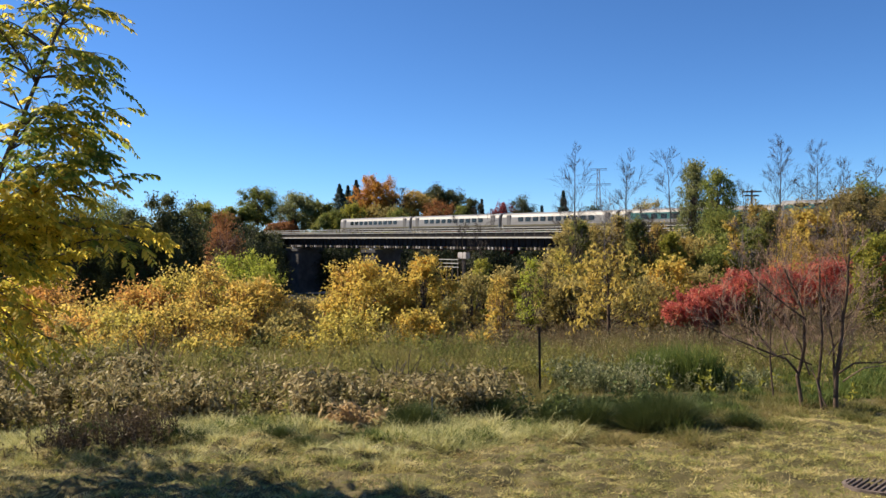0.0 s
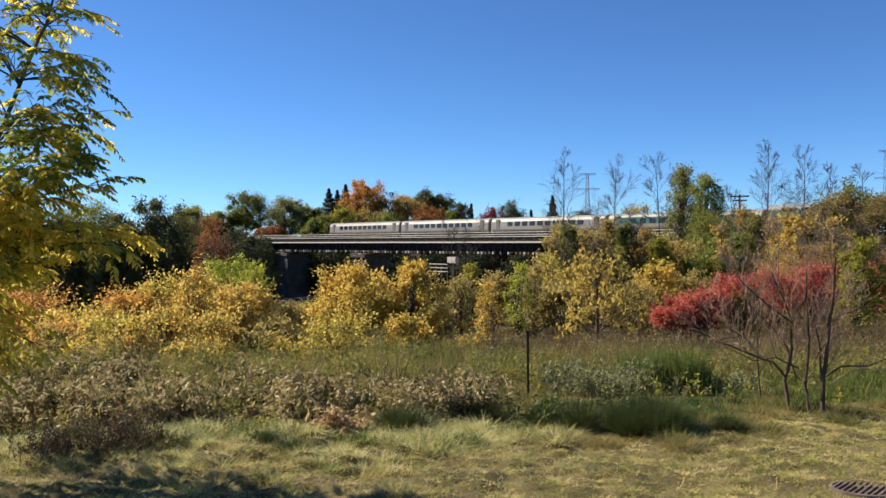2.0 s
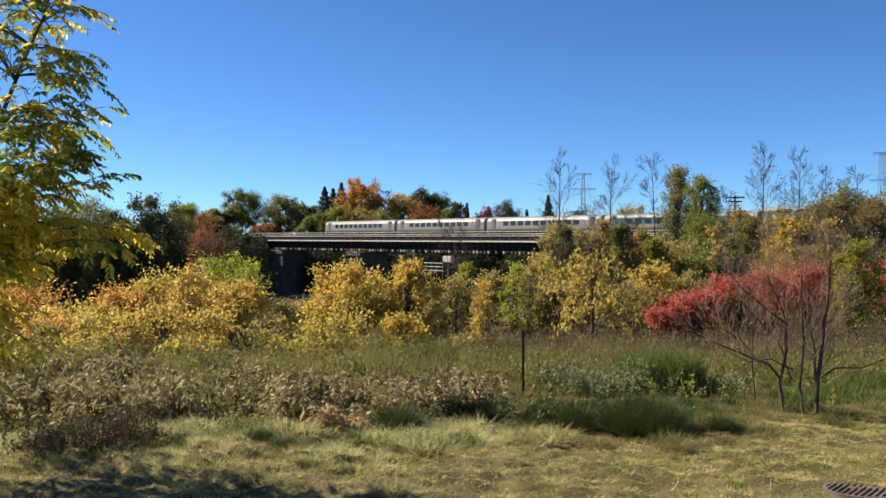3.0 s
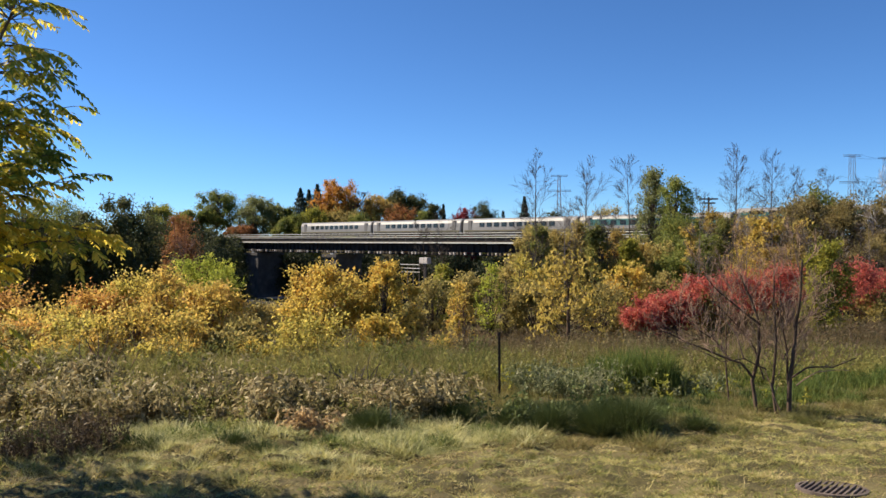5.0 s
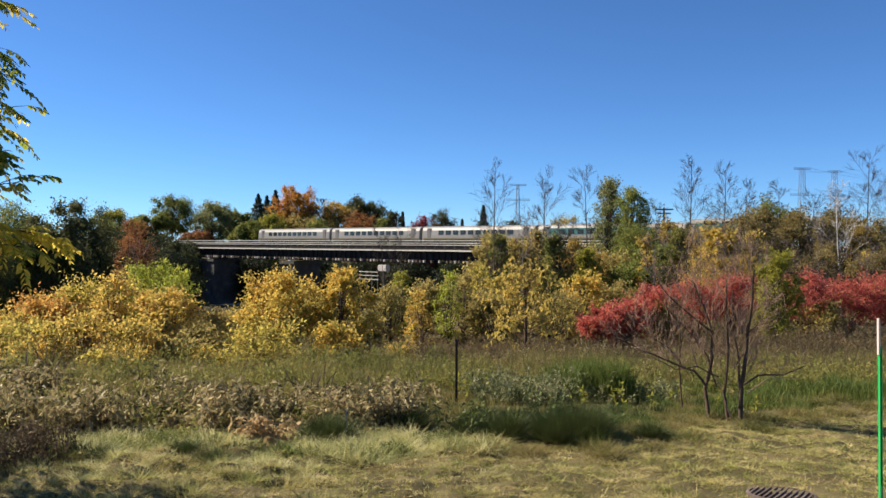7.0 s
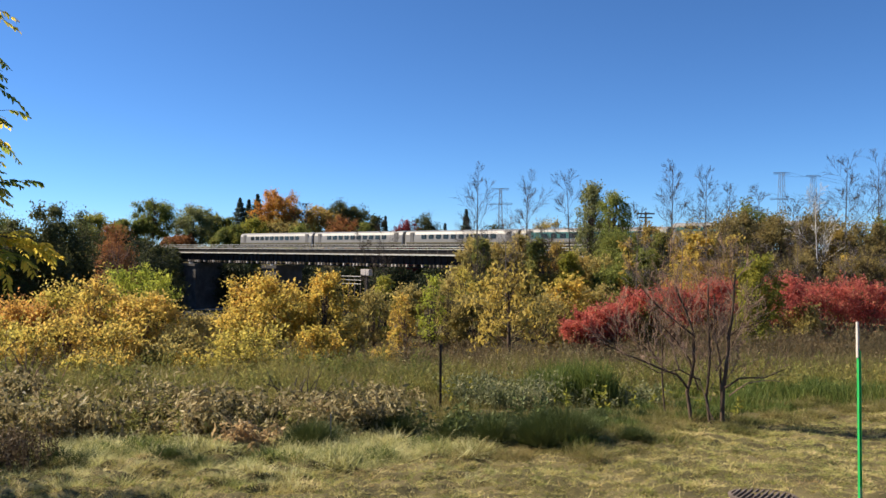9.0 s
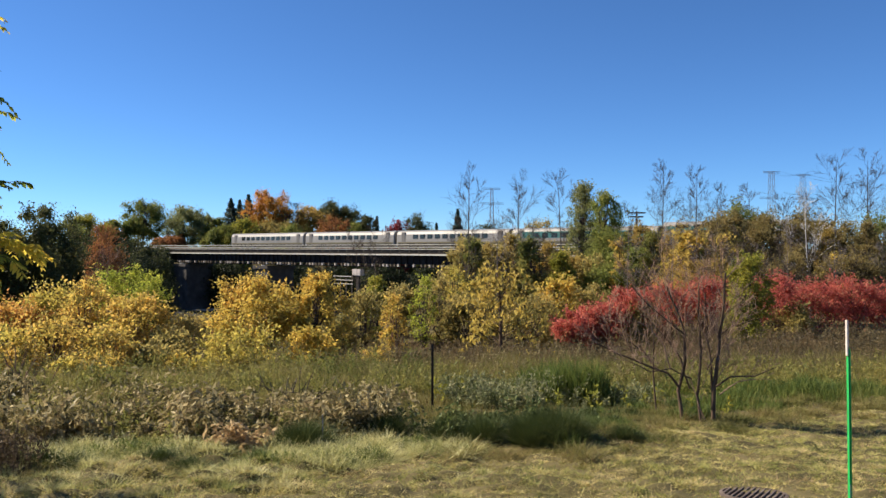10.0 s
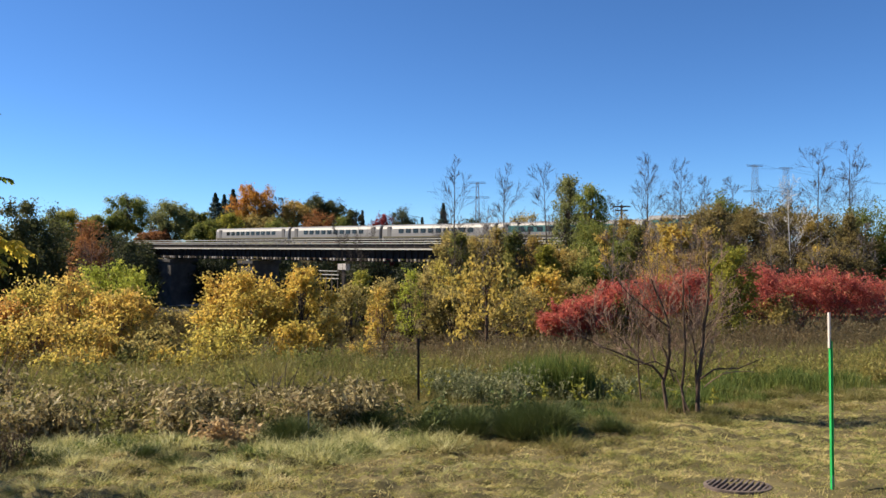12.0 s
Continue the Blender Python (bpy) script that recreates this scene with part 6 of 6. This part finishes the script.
for x, y, r, h, n in ((-0.95, 9.75, 0.34, 0.4, 2600), (1.8, 9.72, 0.36, 0.42, 2800), (2.12, 9.8, 0.36, 0.46, 2800), (1.22, 9.95, 0.22, 0.36, 1500), (0.75, 10.4, 0.2, 0.32, 1300),
                      (0.0, 10.9, 0.24, 0.44, 1400), (2.95, 9.8, 0.18, 0.24, 900), (-2.4, 8.6, 0.3, 0.17, 1200), (-3.3, 8.5, 0.34, 0.18, 1200), (-1.9, 8.2, 0.26, 0.16, 1000), (-4.6, 8.9, 0.4, 0.22, 1200)):
    dense_tuft(x, y, r, h, n)
for i in range(30):
    x = RNG.uniform(2.5, 3.75)
    tuft(x, 14.4 + RNG.uniform(-0.5, 0.9), 0.3, RNG.uniform(0.72, 0.92), 300, "reed", "tall green and yellowing grass clump in the meadow", 0.3, 0.015)
for i in range(32):
    x = RNG.uniform(5.0, 11.0)
    tuft(x, 13.6 + 0.1 * x + RNG.uniform(-0.8, 1.5), 0.6, RNG.uniform(0.28, 0.42), 520, "reed", "green grass patch beside the lawn")


for i in range(46):
    x = RNG.uniform(0.6, 9.0)
    y = lawn_edge(x) + RNG.uniform(0.3, 2.6)
    tuft(x, y, RNG.uniform(0.2, 0.36), RNG.uniform(0.14, 0.28), 380, "reed" if i % 3 else "tuft", "green grass tuft between lawn and meadow")
for i in range(30):
    x = RNG.uniform(-6, 0.5)
    tuft(x, lawn_edge(x) + RNG.uniform(-0.5, 0.7), RNG.uniform(0.2, 0.4), RNG.uniform(0.14, 0.24), 380, "rough" if i % 2 else "reed", "pale bent grass tuft at the lawn edge", 1.2)


def weeds(name, n, zone, height, leaf, size, label, per=14, gather=0.3, slim=0.4, lift=-0.15, thick=1.6):
    area = (zone[1] - zone[0]) * (zone[3] - zone[2])
    at, tall = clumped(n, max(8, int(area * thick)), gather, *zone)
    if len(zone) > 4:
        k = zone[4](at[:, 0], at[:, 1])
        at, tall = at[k], tall[k]
    height = height * (0.3 + 1.1 * tall)
    h = RNG.uniform(0.55, 1.15, len(at)) * height
    d = RNG.normal(size=(len(at), 3)) * np.array([0.25, 0.25, 0])
    top = at + np.stack([d[:, 0] * h, d[:, 1] * h, h], 1)
    v1, q1 = limbs(at, (at + top) / 2 + d * 0.1, top, 0.004, 0.002, 2 if zone[2] < 14 else 1, 3)
    t = RNG.uniform(0.25, 1.0, (len(at), per, 1))
    lp = (at[:, None] * (1 - t) + top[:, None] * t).reshape(-1, 3)
    ax = RNG.normal(size=lp.shape) + np.array([0, 0, lift])
    v2, q2 = leaves(lp, ax, size, slim, plain=zone[2] > 14 or per > 13)
    tagged(piece(name, mesh_from(name, np.concatenate([v1, v2]), [q1, q2 + len(v1)]), LEAF[leaf]), label, "weeds", kind="stuff")


def ragged(x, y):
    return (y > lawn_edge(x) + 0.5 + 0.9 * smooth(-1.9, -1.2, x) + 0.35 * np.sin(x * 3.1) + 0.2 * np.sin(x * 7.7)) & (x < 0.1 + 0.5 * np.sin(y * 2.3))


weeds("dry_weeds", 6500, (-11, 1.2, 9.0, 14.4, ragged), 0.52, "weed", 0.1, "brown and olive leafy weeds at the meadow edge", 13, 0.22, 0.34, -0.5, 1.4)
weeds("green_weeds", 2200, (-11, 1.5, 9.6, 15.4, ragged), 0.5, "goldenrod", 0.06, "olive green leafy weeds among the dry ones", 14, 0.25, 0.3, 0.3)
weeds("meadow_weeds", 800, (0.3, 4.5, 13.2, 15.6), 0.42, "grey_weed", 0.08, "green leafy weeds round the fence post", 14, 0.25, 0.3, 0.6)
weeds("milkweed", 40, (-0.6, 5.5, 12.2, 15.2), 0.46, "lime", 0.1, "pale yellow-green broad-leaved weeds in the meadow", 12, 0.2, 0.36, 0.5)
weeds("goldenrod", 6000, (-20, 22, 14.8, 20), 0.58, "goldenrod", 0.1, "fading goldenrod stems in the meadow", 12, 0.24, 0.22, 0.7, 1.1)
weeds("far_weeds", 9000, (-32, 36, 25, 42), 0.8, "brown_meadow", 0.1, "brown and olive weeds in front of the shrubs", 8)
weeds("brown_weeds", 9000, (-2, 30, 19, 34), 0.6, "brown_meadow", 0.075, "brown faded weeds in the meadow", 8, 0.4, 0.25, 0.8)
weeds("dark_dead_weeds", 420, (-4.5, -3.7, 7.9, 8.6), 0.3, "burgundy", 0.04, "dark brown twiggy dead weeds beside the lawn", 9, 0.17)
weeds("broad_leaved_weeds", 60, (0.2, 2.7, 9.8, 10.9), 0.34, "tuft", 0.08, "dark green leafy weeds among the grass tufts", 16, 0.16, 0.35, 0.3)
weeds("tall_weeds", 1500, (-15, 0, 19, 24), 0.75, "goldenrod", 0.07, "tall olive weeds in front of the golden shrubs", 18, 0.4, 0.25, 0.8)
weeds("tall_brown_weeds", 1100, (-15, 6, 18, 24), 0.7, "weed", 0.065, "tall brown seeding weeds in front of the golden shrubs", 16, 0.4, 0.25, 0.6)
weeds("red_dead_weeds", 160, (-8.2, -7.2, 10.2, 11.0), 0.4, "crimson", 0.06, "dark reddish dead weeds below the walnut tree", 14, 0.2)
weeds("pale_dry_weeds", 90, (-1.83, -1.52, 9.3, 9.55), 0.26, "straw", 0.085, "pale dry leaves heaped at the lawn edge", 12, 0.1)


# ---- dead wood and a wire rod ----
def dead_brush(x, y, spread, height, n, bark, label, seed):
    rng = np.random.default_rng(seed)
    z0 = gz(x, y)
    root = empty("dead_brush", Matrix.Translation((x, y, z0)), label, "brushwood")
    a = np.stack([rng.normal(size=n) * spread * 0.5, rng.normal(size=n) * 0.15, rng.uniform(0, 0.1, n)], 1)
    b = a + np.stack([rng.normal(size=n) * spread * 0.7, rng.normal(size=n) * 0.25, rng.uniform(0.3, 1.0, n) * height], 1)
    m = (a + b) / 2 + rng.normal(size=(n, 3)) * 0.13 + np.array([0, 0, 0.12 * height])
    for i in range(n):
        v, q = limbs(a[i:i + 1], m[i:i + 1], b[i:i + 1], 0.013, 0.005, 6, 5)
        piece("dead_stem", mesh_from("dead_stem", v, [q]), bark, root, smooth=True)
    return root


dead_brush(-1.45, 13.8, 0.5, 0.75, 26, BARK, "dark dead branches heaped in the meadow weeds", 3)
dead_brush(-6.4, 14.6, 0.3, 1.05, 20, BARK_RED, "reddish bent dead stems in the meadow", 4)
dead_brush(-3.2, 13.0, 0.6, 0.5, 14, BARK_PALE, "pale dry stalks leaning among the weeds", 6)
rx_, ry_ = -0.75, 9.7
rod = boxed(-0.006, 0.006, -0.006, 0.006, -0.1, 0.42, bevel=0.002)
rod_ob = tagged(part("wire_rod", rod, GALV), "thin grey wire rod standing at the lawn edge", "rod")
rod_ob.location = (rx_, ry_, gz(rx_, ry_))
